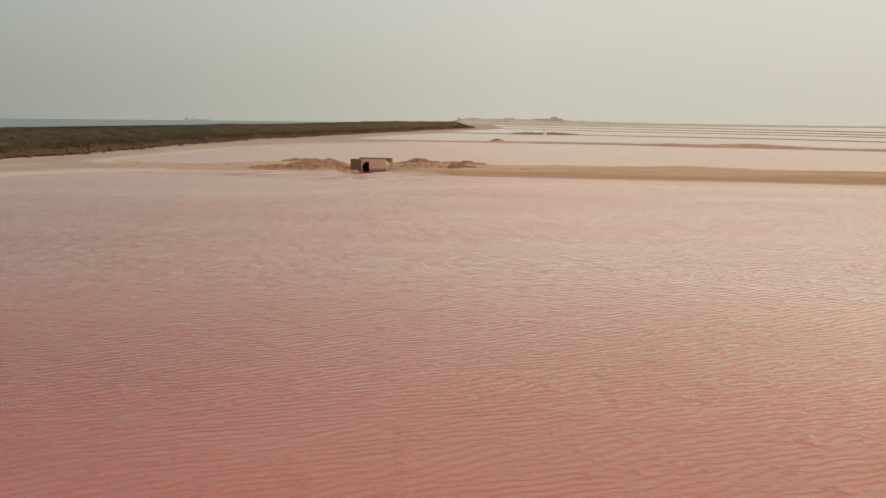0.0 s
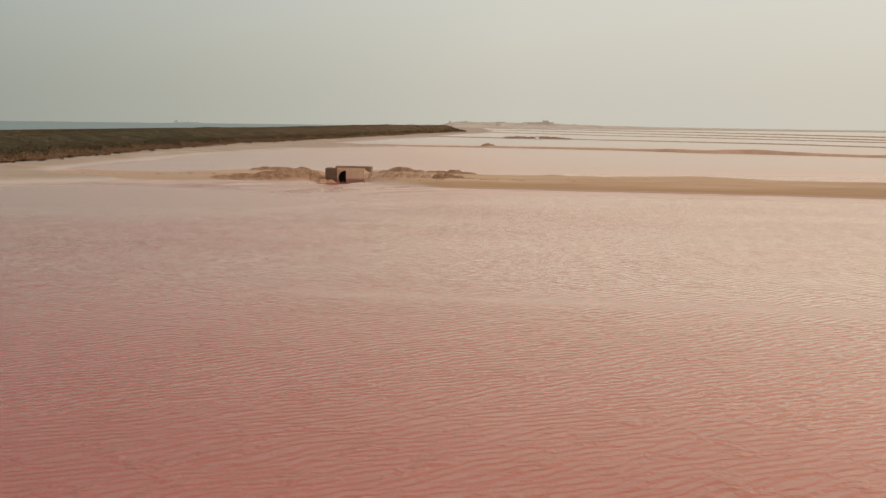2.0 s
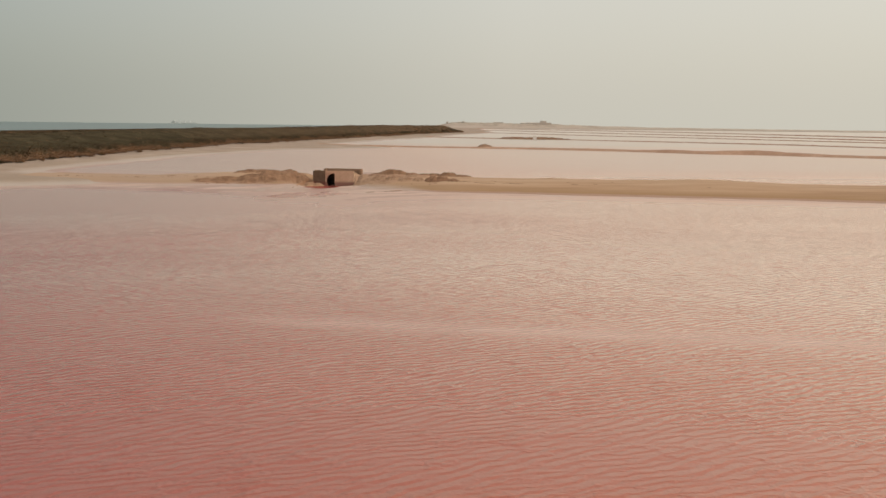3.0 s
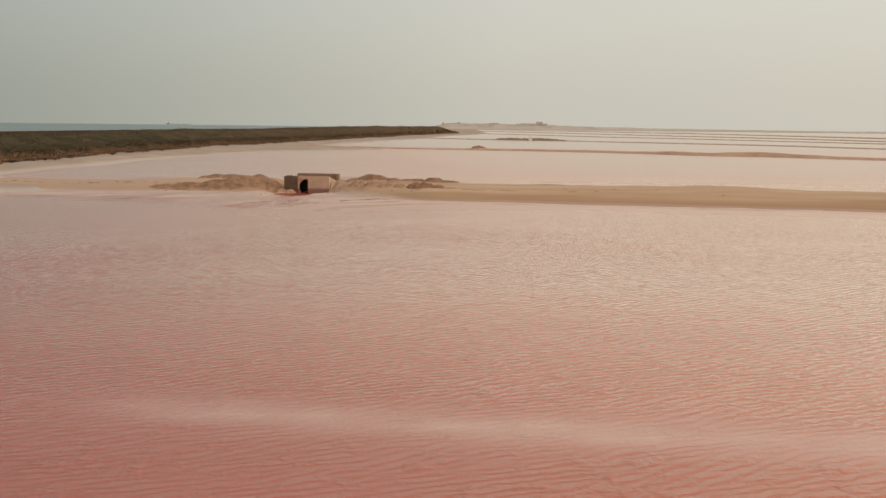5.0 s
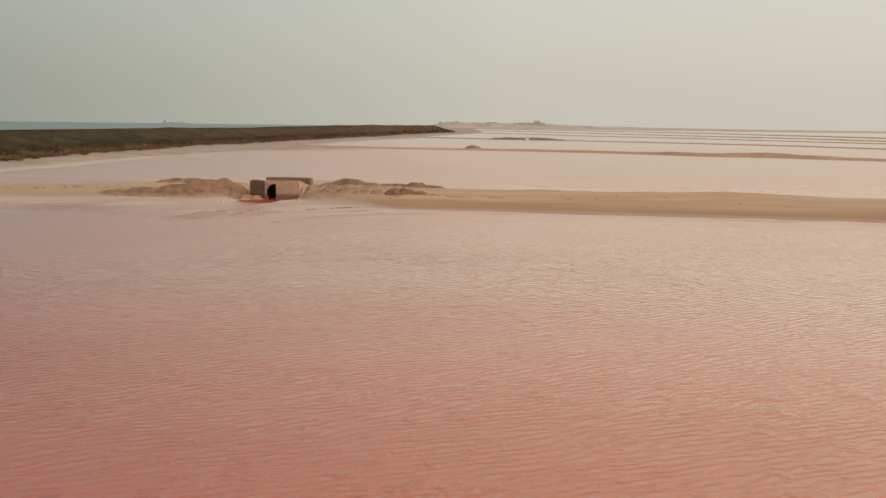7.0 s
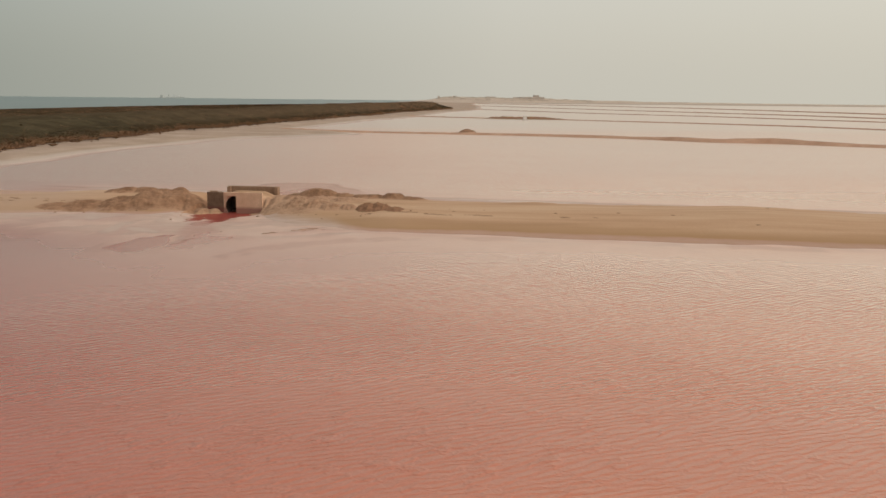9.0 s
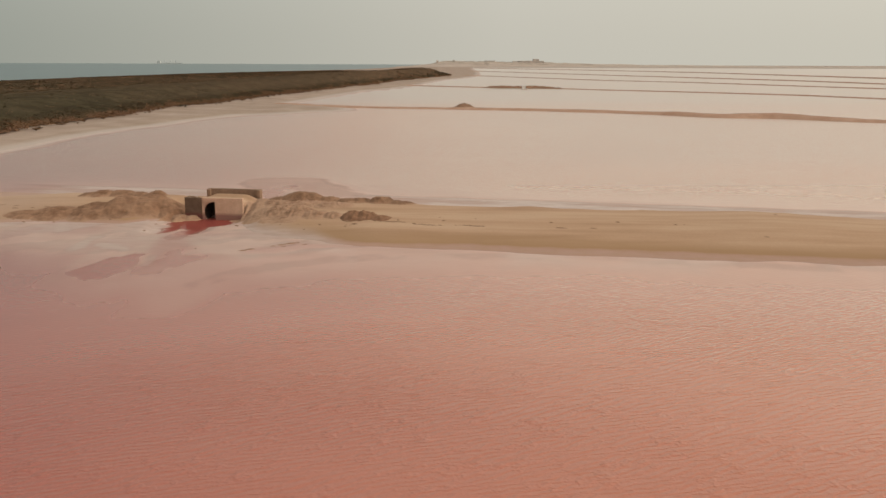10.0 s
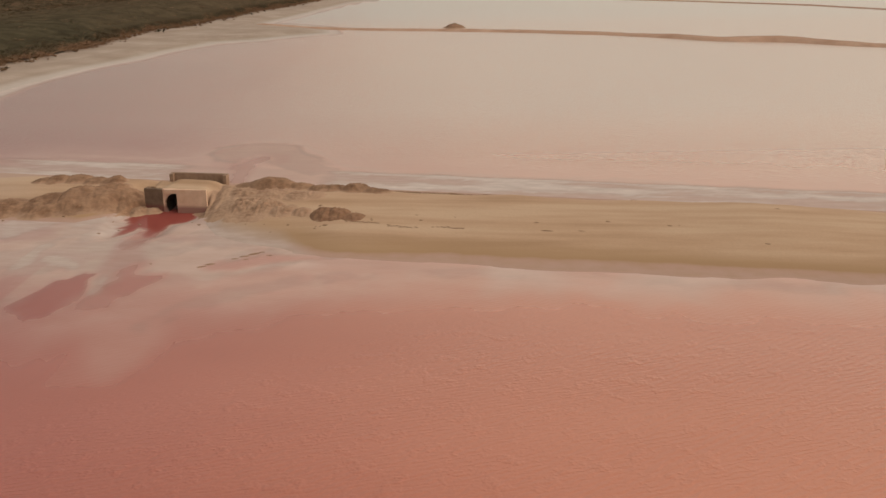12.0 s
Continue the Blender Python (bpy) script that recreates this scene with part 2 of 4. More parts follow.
hazed_scrub = earth("hazed_scrub", [(0.3, (0.36, 0.29, 0.23)), (0.7, (0.46, 0.38, 0.31))], 20.0, fine=3.0)
heap_soil = earth("heap_soil", [(0.34, (0.180, 0.093, 0.052)), (0.5, (0.25, 0.135, 0.078)), (0.66, (0.33, 0.188, 0.113))], 0.7, fine=0.12, relief=0.7, drift=("blown", (0.40, 0.244, 0.156)))
clod_soil = earth("clod_soil", [(0.3, (0.20, 0.100, 0.056)), (0.7, (0.31, 0.170, 0.100))], 0.5, fine=0.08, relief=0.9)
crumb_soil = earth("crumb_soil", [(0.3, (0.25, 0.148, 0.090)), (0.7, (0.35, 0.22, 0.138))], 0.4, fine=0.08, relief=0.9)
low_dyke_soil = earth("low_dyke_soil", [(0.3, (0.40, 0.23, 0.15)), (0.7, (0.53, 0.335, 0.235))], 4.0, fine=0.6)
# front wall's concrete: its sunlit brightness is put into the colour
sunlit_concrete = earth("sunlit_concrete", [(0.3, (0.62, 0.39, 0.265)), (0.7, (0.72, 0.485, 0.345))], 0.6, 0.85, 0.06, 0.35, wet=(0.35, (0.33, 0.17, 0.13)))
brown_concrete = earth("brown_concrete", [(0.3, (0.27, 0.165, 0.108)), (0.7, (0.37, 0.24, 0.162))], 0.5, 0.9, 0.06, 0.4)
# wing wall's concrete: shade of its turned face put into the colour
shaded_concrete = earth("shaded_concrete", [(0.3, (0.150, 0.092, 0.062)), (0.7, (0.23, 0.148, 0.100))], 0.4, 0.9, 0.06, 0.5, wet=(0.35, (0.20, 0.08, 0.06)))
# near black: the shade inside the pipe is put into the colour
shaded_pipe = earth("shaded_pipe", [(0.3, (0.05, 0.04, 0.035)), (0.7, (0.09, 0.075, 0.06))], 0.3, 0.9, 0.05)
plaster = earth("white_plaster", [(0.3, (0.72, 0.70, 0.66)), (0.7, (0.82, 0.80, 0.76))], 0.8, 0.8, 0.1, 0.1)
# works walls and ship: haze of the distance paled into the colour
hazy_wall = earth("hazed_wall", [(0.3, (0.50, 0.43, 0.38)), (0.7, (0.58, 0.51, 0.45))], 12.0, 0.9, 1.0, 0.1)
hazed_ship = earth("hazed_ship", [(0.3, (0.60, 0.62, 0.60)), (0.7, (0.66, 0.68, 0.66))], 20.0, 0.7, 3.0, 0.1)


def leaf_material(name, dark, mid, light, patch):
    mat, nt, bsdf = material(name)
    geo = nt.nodes.new("ShaderNodeNewGeometry")
    leaf = ramp(nt, geo.outputs["Random Per Island"], [(0.0, dark), (0.55, mid), (1.0, light)])
    broad = ramp(nt, noise_node(nt, 14.0, 4), [(0.35, (1, 1, 1)), (0.68, patch)])
    nt.links.new(mix(nt, 1.0, leaf, broad, "MULTIPLY"), bsdf.inputs["Base Color"])
    bsdf.inputs["Roughness"].default_value = 0.9
    bsdf.inputs["Specular IOR Level"].default_value = 0.0
    return mat


green_leaf = leaf_material("green_leaf", (0.054, 0.045, 0.028), (0.070, 0.058, 0.035), (0.092, 0.074, 0.045), (1.25, 0.97, 0.88))
brown_leaf = leaf_material("dry_leaf", (0.145, 0.080, 0.046), (0.20, 0.110, 0.064), (0.26, 0.150, 0.090), (0.9, 0.92, 0.85))
canopy_leaf = earth("canopy_leaf", [(0.36, (0.057, 0.047, 0.030)), (0.5, (0.072, 0.059, 0.036)), (0.64, (0.095, 0.075, 0.046))], 5.0, 0.9, 0.5, 0.4, gloss=0.0, drift=("rust", (0.20, 0.112, 0.070)))
bark = earth("bark", [(0.3, (0.10, 0.07, 0.05)), (0.7, (0.18, 0.13, 0.09))], 0.3, 0.9, 0.05)


def water_material():
    """Pink brine: deep colour, pale salt under shallow water, ripples where the wind reaches."""
    mat, nt, bsdf = material("pink_brine")
    salt, pool, wind = attribute(nt, "salt"), attribute(nt, "pool"), attribute(nt, "wind")
    deep = ramp(nt, noise_node(nt, 16.0, 4, 0.5, (0.35, 1, 1)), [(0.3, (0.50, 0.165, 0.096)), (0.7, (0.575, 0.212, 0.126))])
    # dimmer left-hand light put into the brine as a darker mauve
    dim_mauve = ramp(nt, noise_node(nt, 16.0, 4, 0.5, (0.35, 1, 1)), [(0.3, (0.28, 0.069, 0.069)), (0.7, (0.34, 0.094, 0.090))])
    deep = mix(nt, attribute(nt, "thin"), dim_mauve, deep)
    grime = ramp(nt, noise_node(nt, 1.8, 5, 0.6, (0.45, 1, 1), -8), [(0.3, (0.51, 0.312, 0.248)), (0.7, (0.61, 0.418, 0.348))])
    colour = mix(nt, salt, deep, grime)
    crust = attribute(nt, "crust")
    scale = ramp(nt, noise_node(nt, 0.7, 6, 0.65, (0.3, 1, 1), -8), [(0.3, (0.365, 0.285, 0.245)), (0.7, (0.49, 0.395, 0.345))])
    scale = mix(nt, maths(nt, "POWER", crust, 2.0), mix(nt, 1.0, scale, (0.83, 0.83, 0.82), "MULTIPLY"), mix(nt, 1.0, scale, (1.30, 1.31, 1.32), "MULTIPLY"))
    colour = mix(nt, crust, colour, scale)
    colour = mix(nt, pool, colour, (0.275, 0.066, 0.052))
    foam = attribute(nt, "foam")
    colour = mix(nt, foam, colour, (0.78, 0.66, 0.58))
    nt.links.new(colour, bsdf.inputs["Base Color"])
    gloss = mix(nt, salt, (0.27, 0.27, 0.27), (0.38, 0.38, 0.38))
    gloss = mix(nt, pool, gloss, (0.06, 0.06, 0.06))
    nt.links.new(gloss, bsdf.inputs["Roughness"])
    bsdf.inputs["Specular IOR Level"].default_value = 0.0
    geo = nt.nodes.new("ShaderNodeNewGeometry")

    def crests(turn, size, bend):
        """Short wave crests, steep on the lee side and long on the back."""
        wave = nt.nodes.new("ShaderNodeTexWave")
        wave.wave_type, wave.bands_direction, wave.wave_profile = "BANDS", "Y", "SAW"
        for key, value in (("Scale", 1.0), ("Distortion", bend), ("Detail", 3.0), ("Detail Scale", 1.7), ("Detail Roughness", 0.6)):
            wave.inputs[key].default_value = value
        mapping = nt.nodes.new("ShaderNodeMapping")
        mapping.vector_type = "TEXTURE"
        mapping.inputs["Rotation"].default_value = (0, 0, radians(turn))
        mapping.inputs["Scale"].default_value = (size * 1.25, size, 1.0)
        nt.links.new(geo.outputs["Position"], mapping.inputs["Vector"])
        nt.links.new(mapping.outputs[0], wave.inputs["Vector"])
        saw = wave.outputs["Fac"]
        return maths(nt, "MINIMUM", maths(nt, "MULTIPLY", saw, 2.5), maths(nt, "MULTIPLY", maths(nt, "SUBTRACT", 1.0, saw), 1.67))

    chop = noise_node(nt, 0.32, 2, 0.5, (0.72, 1.0, 1.0), 8)
    ridge = maths(nt, "SUBTRACT", 1.0, maths(nt, "ABSOLUTE", maths(nt, "SUBTRACT", maths(nt, "MULTIPLY", noise_node(nt, 0.6, 2, 0.45, (0.45, 1.0, 1.0), 16), 2.0), 1.0)))
    ridge = maths(nt, "POWER", ridge, 3.0)              # short sharp crests
    train = ramp(nt, noise_node(nt, 1.7, 3, 0.55, (0.6, 1.0, 1.0), 12), [(0.38, (0.25, 0.25, 0.25)), (0.60, (1, 1, 1))])
    other = maths(nt, "SUBTRACT", 1.25, train)
    train = maths(nt, "ADD", maths(nt, "MULTIPLY", train, crests(36, 1.12, 5.0)), maths(nt, "MULTIPLY", other, crests(18, 0.90, 5.5)))
    dash = maths(nt, "MAXIMUM", maths(nt, "SUBTRACT", noise_node(nt, 1.1, 3, 0.6, (0.95, 1.0, 1.0), 6), 0.54), 0.0)
    height = maths(nt, "ADD", maths(nt, "ADD", maths(nt, "MULTIPLY", train, 0.33), maths(nt, "MULTIPLY", ridge, 0.10)), maths(nt, "ADD", maths(nt, "MULTIPLY", chop, 0.40), maths(nt, "MULTIPLY", dash, 3.2)))
    gust = ramp(nt, noise_node(nt, 9.0, 3, 0.5, (0.5, 1, 1)), [(0.32, (0.6, 0.6, 0.6)), (0.6, (1, 1, 1))])
    bump(nt, bsdf, height, maths(nt, "MULTIPLY", wind, gust), 0.108)
    # the sheen of the surface over the coloured brine, reflections painted with warm tint
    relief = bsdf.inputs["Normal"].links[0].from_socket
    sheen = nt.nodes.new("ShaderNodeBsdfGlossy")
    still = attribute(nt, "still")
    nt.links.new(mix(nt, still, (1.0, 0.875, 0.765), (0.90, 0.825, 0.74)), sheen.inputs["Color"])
    nt.links.new(gloss, sheen.inputs["Roughness"])
    softer = add(nt, "ShaderNodeBump", Distance=0.065)
    nt.links.new(maths(nt, "MULTIPLY", wind, gust), softer.inputs["Strength"])
    nt.links.new(height, softer.inputs["Height"])
    nt.links.new(softer.outputs[0], sheen.inputs["Normal"])
    nt.links.new(softer.outputs[0], bsdf.inputs["Normal"])
    fresnel = add(nt, "ShaderNodeFresnel", IOR=1.33)
    nt.links.new(relief, fresnel.inputs["Normal"])
    level = add(nt, "ShaderNodeFresnel", IOR=1.33)
    facing = maths(nt, "MINIMUM", maths(nt, "MAXIMUM", maths(nt, "DIVIDE", fresnel.outputs[0], level.outputs[0]), maths(nt, "ADD", 0.37, maths(nt, "MULTIPLY", maths(nt, "MAXIMUM", maths(nt, "SUBTRACT", level.outputs[0], 0.20), 0.0), 1.0))), 1.5)
    amount = maths(nt, "MINIMUM", maths(nt, "MULTIPLY", level.outputs[0], 2.0), maths(nt, "ADD", 0.77, maths(nt, "MULTIPLY", still, 0.04)))
    low = maths(nt, "MINIMUM", maths(nt, "MAXIMUM", maths(nt, "MULTIPLY", maths(nt, "SUBTRACT", level.outputs[0], 0.35), 2.2), 0.0), 0.8)
    # the sheen is dimmed on the left along with the colour
    amount = maths(nt, "MULTIPLY", amount, maths(nt, "ADD", 0.65, maths(nt, "MULTIPLY", maths(nt, "MAXIMUM", attribute(nt, "thin"), low), 0.35)))
    grazing = maths(nt, "MINIMUM", maths(nt, "MAXIMUM", maths(nt, "MULTIPLY", maths(nt, "SUBTRACT", level.outputs[0], 0.025), 14.0), 0.85), 1.0)
    facing = maths(nt, "ADD", 1.0, maths(nt, "MULTIPLY", maths(nt, "SUBTRACT", facing, 1.0), grazing))
    amount = maths(nt, "MULTIPLY", amount, facing)
    amount = maths(nt, "MULTIPLY", amount, maths(nt, "SUBTRACT", 1.0, maths(nt, "MULTIPLY", maths(nt, "MULTIPLY", salt, 0.40), maths(nt, "SUBTRACT", 1.0, still))))
    amount = maths(nt, "MULTIPLY", amount, maths(nt, "SUBTRACT", 1.0, maths(nt, "MULTIPLY", pool, 0.55)))
    amount = maths(nt, "MULTIPLY", amount, maths(nt, "SUBTRACT", 1.0, maths(nt, "MINIMUM", maths(nt, "MULTIPLY", crust, 1.4), 0.82)))
    amount = maths(nt, "MULTIPLY", amount, maths(nt, "SUBTRACT", 1.0, maths(nt, "MULTIPLY", foam, 0.7)))
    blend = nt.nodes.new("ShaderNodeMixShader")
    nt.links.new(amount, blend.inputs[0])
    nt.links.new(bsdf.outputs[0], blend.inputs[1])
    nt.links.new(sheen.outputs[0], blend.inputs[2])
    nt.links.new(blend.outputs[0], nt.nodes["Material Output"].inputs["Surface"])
    return mat


brine = water_material()
sea_mat, _nt, _bsdf = material("sea_water")
_nt.links.new(ramp(_nt, noise_node(_nt, 90.0, 4, 0.5, (0.3, 1, 1)), [(0.3, (0.100, 0.14, 0.128)), (0.7, (0.135, 0.175, 0.160))]), _bsdf.inputs["Base Color"])
_bsdf.inputs["Roughness"].default_value = 0.35
bump(_nt, _bsdf, noise_node(_nt, 3.0, 4), 0.5, 0.2)


# ---- building helpers ----
def mesh_from(name, verts, faces, mat, smooth=False):
    me = bpy.data.meshes.new(name)
    me.from_pydata(np.asarray(verts).tolist(), [], np.asarray(faces).tolist() if isinstance(faces, np.ndarray) else faces)
    me.materials.append(mat)
    if smooth:
        me.polygons.foreach_set("use_smooth", [True] * len(me.polygons))
    me.update()
    return me


def sheet(name, xs, ys, height, mat, values=(), keep=None):
    """A grid over xs and ys of the plan; height and values are functions of x and y; keep chooses the quads that stay."""
    gx, gy = np.meshgrid(xs, ys)
    z = height(gx, gy)
    n, m = len(xs), len(ys)
    index = np.arange(n * m).reshape(m, n)
    quads = np.stack([index[:-1, :-1], index[:-1, 1:], index[1:, 1:], index[1:, :-1]], -1).reshape(-1, 4)
    verts = np.stack([gx, gy, z], -1).reshape(-1, 3)
    flat_xy = verts[:, :2].copy()
    if keep is not None:
        ok = keep(verts[:, 0], verts[:, 1])
        quads = quads[ok[quads].any(1)]
        used = np.unique(quads)
        back = np.full(n * m, -1)
        back[used] = np.arange(len(used))
        quads, verts, flat_xy = back[quads], verts[used], flat_xy[used]
    verts[:, 1] = lay(flat_xy[:, 0], flat_xy[:, 1])
    me = mesh_from(name, verts, quads, mat, True)
    for key, f in values:
        layer = me.attributes.new(key, "FLOAT", "POINT")
        layer.data.foreach_set("value", np.asarray(f(flat_xy[:, 0], flat_xy[:, 1]), np.float32).ravel())
    return new(name, me)


def part(name, bm, mat, parent, label=""):
    me = bpy.data.meshes.new(name)
    bm.to_mesh(me)
    bm.free()
    me.materials.append(mat)
    ob = new(name, me)
    ob.parent = parent
    if label:
        ob["label"] = label
    return ob


def box(x0, x1, y0, y1, z0, z1, edge=0.03, bm=None):
    bm = bm or bmesh.new()
    made = bmesh.ops.create_cube(bm, size=1.0, matrix=Matrix.LocRotScale(((x0 + x1) / 2, (y0 + y1) / 2, (z0 + z1) / 2), None, (x1 - x0, y1 - y0, z1 - z0)))
    if edge:
        edges = list({e for v in made["verts"] for e in v.link_edges})
        bmesh.ops.bevel(bm, geom=edges, offset=edge, segments=2, affect="EDGES", profile=0.6)
    return bm


# ---- ground, sea and brine ----
def ground_height(x, y):
    wob = (rough_noise(x, y, 14, 4, 3) - 0.5) * 3.2
    inland = side_of(x, y, LAND) + wob * step(np.abs(y - 20), 5, 40)
    z = -0.35 + 0.35 * step(inland, -4, 0) + 0.42 * step(inland, 0, 9) + 0.35 * step(inland, 9, 40)
    z = z + (rough_noise(x, y, 3.0, 3, 5) - 0.5) * 0.16 * step(inland, 1, 6)
    out_sea = side_of(x, y, SEA)
    return z - 2.2 * step(out_sea, -8, 8)


def wrack_of(x, y):
    """Grey-green bands of old waterlines and drift along the beach."""
    inland = side_of(x, y, LAND)
    along = x * 0.25 + y
    bands = rough_noise(inland * 1.0, along * 0.05, 2.6, 4, 141)
    return 0.42 * step(bands, 0.48, 0.66) * step(inland, 1.0, 3.0)


ground = sheet("ground", spread((-4900, -600, 400), (-600, -170, 20), (-170, -70, 5), (-70, 0, 1.0), (0, 120, 6), (120, 600, 40), (600, 4900, 400)),
               spread((-4900, -500, 400), (-500, -80, 20), (-80, 140, 1.0), (140, 300, 4), (300, 800, 12), (800, 1600, 50), (1600, 4900, 400)),
               ground_height, beach_sand, (("scrub", lambda x, y: step(side_of(x, y, SCRUB) + warp(x, y, 6, 2.5, 15), 0.5, 4)), ("wrack", wrack_of)))
tagged(ground, "pale sandy ground between scrub and salt pans", "ground", kind="structure")

sea = sheet("sea", spread((-4900, -900, 1000), (-900, 170, 100)), spread((-4900, 4900, 200)), lambda x, y: np.zeros_like(x), sea_mat,
            keep=lambda x, y: side_of(x, y, SEA) > -110)
sea.location.z = -0.01
tagged(sea, "hazy grey-green sea behind the scrub", "sea", kind="structure")


def to_v(x, y):
    return y + LEAN * x


POOL_A = [(-3.2, -0.9), (-2.6, 0.1), (-2.1, 0.6), (-1.6, 0.9), (2.0, 0.5), (1.9, -0.9), (1.4, -1.5), (0.6, -1.8), (0.4, -2.5), (0.2, -3.5), (-0.4, -3.7), (-0.7, -2.4), (-1.4, -2.1), (-1.5, -2.8), (-2.6, -3.5), (-2.2, -2.3), (-2.9, -2.3), (-2.4, -1.6)]
POOL_B = [(-3.5, -11.7), (-3.2, -10.9), (-2.9, -9.9), (-2.7, -9.2), (-1.8, -8.9), (-1.5, -8.4), (-0.7, -8.4), (-0.8, -9.0), (-0.5, -9.8), (-0.4, -10.7), (-0.6, -11.8), (-0.9, -12.5), (-1.9, -12.7)]
POOL_C = [(0.2, -9.9), (0.7, -9.3), (0.4, -8.2), (1.2, -7.6), (1.9, -8.7), (3.4, -8.8), (3.6, -9.3), (2.8, -10.1), (2.4, -10.8), (1.8, -11.1), (2.0, -11.8), (1.1, -12.2), (0.0, -12.1), (0.0, -11.1), (0.3, -10.4)]
GULLY = [(5.2, -8.1), (5.8, -7.6), (7.2, -7.1), (8.3, -6.5), (9.7, -6.8), (12.2, -7.2), (9.3, -7.8), (7.5, -8.4), (5.8, -8.5)]
WISP = [(4.6, -13.8), (5.5, -12.8), (7.1, -11.2), (10.4, -9.8), (16.9, -9.0), (23.0, -9.3), (33.0, -10.5), (44.0, -12.2)]      # pale salt edge in the shallows
TONGUE = [(-1.4, 11.9), (-1.2, 13.7), (0.6, 14.3), (4.4, 14.3), (5.8, 13.2), (7.9, 10.7), (9.5, 8.9), (11.4, 7.0), (9.3, 6.2), (6.1, 7.4), (4.5, 9.9), (3.6, 11.4), (2.6, 11.0), (2.7, 9.2), (-0.3, 10.4)]


# bright ridges of fresh salt: from, to and width
BRIGHT = [(-0.2, -10.3, -0.9, -8.6, 0.8), (-5.6, -7.2, -5.7, -5.0, 0.8), (-8.7, -3.6, -10.4, -1.9, 0.9), (-3.3, -2.4, -3.9, -4.6, 0.9), (-4.5, -6.8, -2.4, -7.6, 0.7)]


def inside(x, y, outline, soft):
    return step(side_of(x, y, outline), -soft, soft)


def brine_height(x, y):
    """The brine lies level but for the dug hollow before the culvert."""
    return -0.32 * step(side_of(x, y, POOL_A), -1.3, 0.0)


def foam_of(x, y, width):
    """A thin pale line of foam that crosses the near brine from its ragged end."""
    d = y + 44.0 + 0.11 * (x - 5.5) + warp(x, y, 6, 0.3, 83)
    return 0.52 * np.exp(-(d / width) ** 2) * step(x, 3.5, 9.5) * (0.4 + 0.6 * rough_noise(x, y * 3, 2.0, 4, 84))


def crust_of(x, y):
    """Dry grey-white salt: streaks by the culvert, the shelf behind the dyke, the rim along the shore."""
    v = to_v(x, y)
    wx, wy = x + warp(x, y, 3.0, 0.9, 161), y + warp(x, y, 2.0, 0.6, 162)
    wv = to_v(wx, wy)
    out = near_edge(np.where(np.abs(x) < 4.5, 4.5, x)) - wv
    reach = np.interp(x, (-60, -20, -10, -3, 2, 7, 13, 60), (3, 5, 8.5, 9.5, 7.5, 3.0, 0.5, 0.3)) * (1 - 0.9 * step(x, 9, 14))
    streak = rough_noise((wx + 0.6 * wy) * 0.5, (wy - 0.5 * wx) * 0.9, 2.2, 5, 165)
    near = (1 - step(out, 0.5 * reach, 1.2 * reach)) * (0.22 + 0.44 * step(streak, 0.40, 0.64)) + 0.22 * (1 - step(out, 0.5, 3.0)) * (1 - step(x, -2, 4)) * step(x, -26, -16)
    bright = np.maximum.reduce([blob(wx, wy, *line) for line in BRIGHT])
    near = np.maximum(near, 0.95 * bright * (0.5 + 0.5 * step(streak, 0.35, 0.55)))
    near = np.where(v < 2, 0.85 * near, 0)
    # pale rim painted for the sky's reflection in calm water by the mud
    lip = v - near_edge(x) - mud_line(x, v) - 0.25 * (rough_noise(x, v, 1.5, 3, 167) - 0.5)      # a thin rim of salt along the mud
    near = np.maximum(near, 0.16 * np.exp(-((lip + 0.35) / 0.5) ** 2) * step(x, 8, 14) * (0.5 + 0.5 * streak))
    lines = rough_noise(x * 0.12, wv, 0.8, 4, 171)
    sv = v + warp(x * 0.5, v, 2.0, 0.3, 172)
    shelf = step(sv, 3.8, 4.6) * (1 - step(sv, 8.3, 8.7)) * (0.62 + 0.38 * step(lines, 0.35, 0.65))
    shelf = np.maximum(shelf, np.exp(-((sv - 8.45) / 0.28) ** 2))
    shelf = shelf * step(x, -26, -15) * (1 - 0.8 * step(x, -4, -1) * (1 - step(x, 9, 11.5)))
    deep = side_of(wx, wy, TONGUE)
    haze = rough_noise(wx * 0.5, wy, 1.6, 4, 175)
    drained = np.maximum(blob(wx, wy, 3.1, 4.6, 2.6, 8.4, 1.6), blob(wx, wy, 2.0, 8.4, 3.4, 10.2, 1.5))
    tongue = np.maximum(step(deep, -0.2, 0.3) * (0.34 + 0.16 * haze), 0.9 * np.exp(-((deep + 0.1) / 0.40) ** 2) * (0.4 + 0.6 * haze) * step(wy, 8.0, 10.0)) * (1 - 0.8 * drained)
    far = np.where(v > 2, np.maximum(shelf, tongue), 0)
    shore = (0.45 + 0.5 * step(y, 4, 14)) * (1 - step(-side_of(x, y, LAND) + warp(x, y, 9, 1.2, 71), 0.8, 2.8))
    rim = np.maximum.reduce([blob(wx, wy, *p, *q, 0.9) for p, q in zip(WISP, WISP[1:])]) * step(rough_noise(x, y, 2.5, 3, 177), 0.32, 0.55)
    near = np.maximum(near, 0.25 * rim)
    wet = np.maximum.reduce([inside(wx, wy, POOL_A, 0.3), inside(wx, wy, POOL_B, 0.5), inside(wx, wy, POOL_C, 0.6), inside(wx, wy, GULLY, 0.3)])
    return np.round(np.clip(np.maximum.reduce([near * (1 - wet), far, shore]), 0, 1), 3)


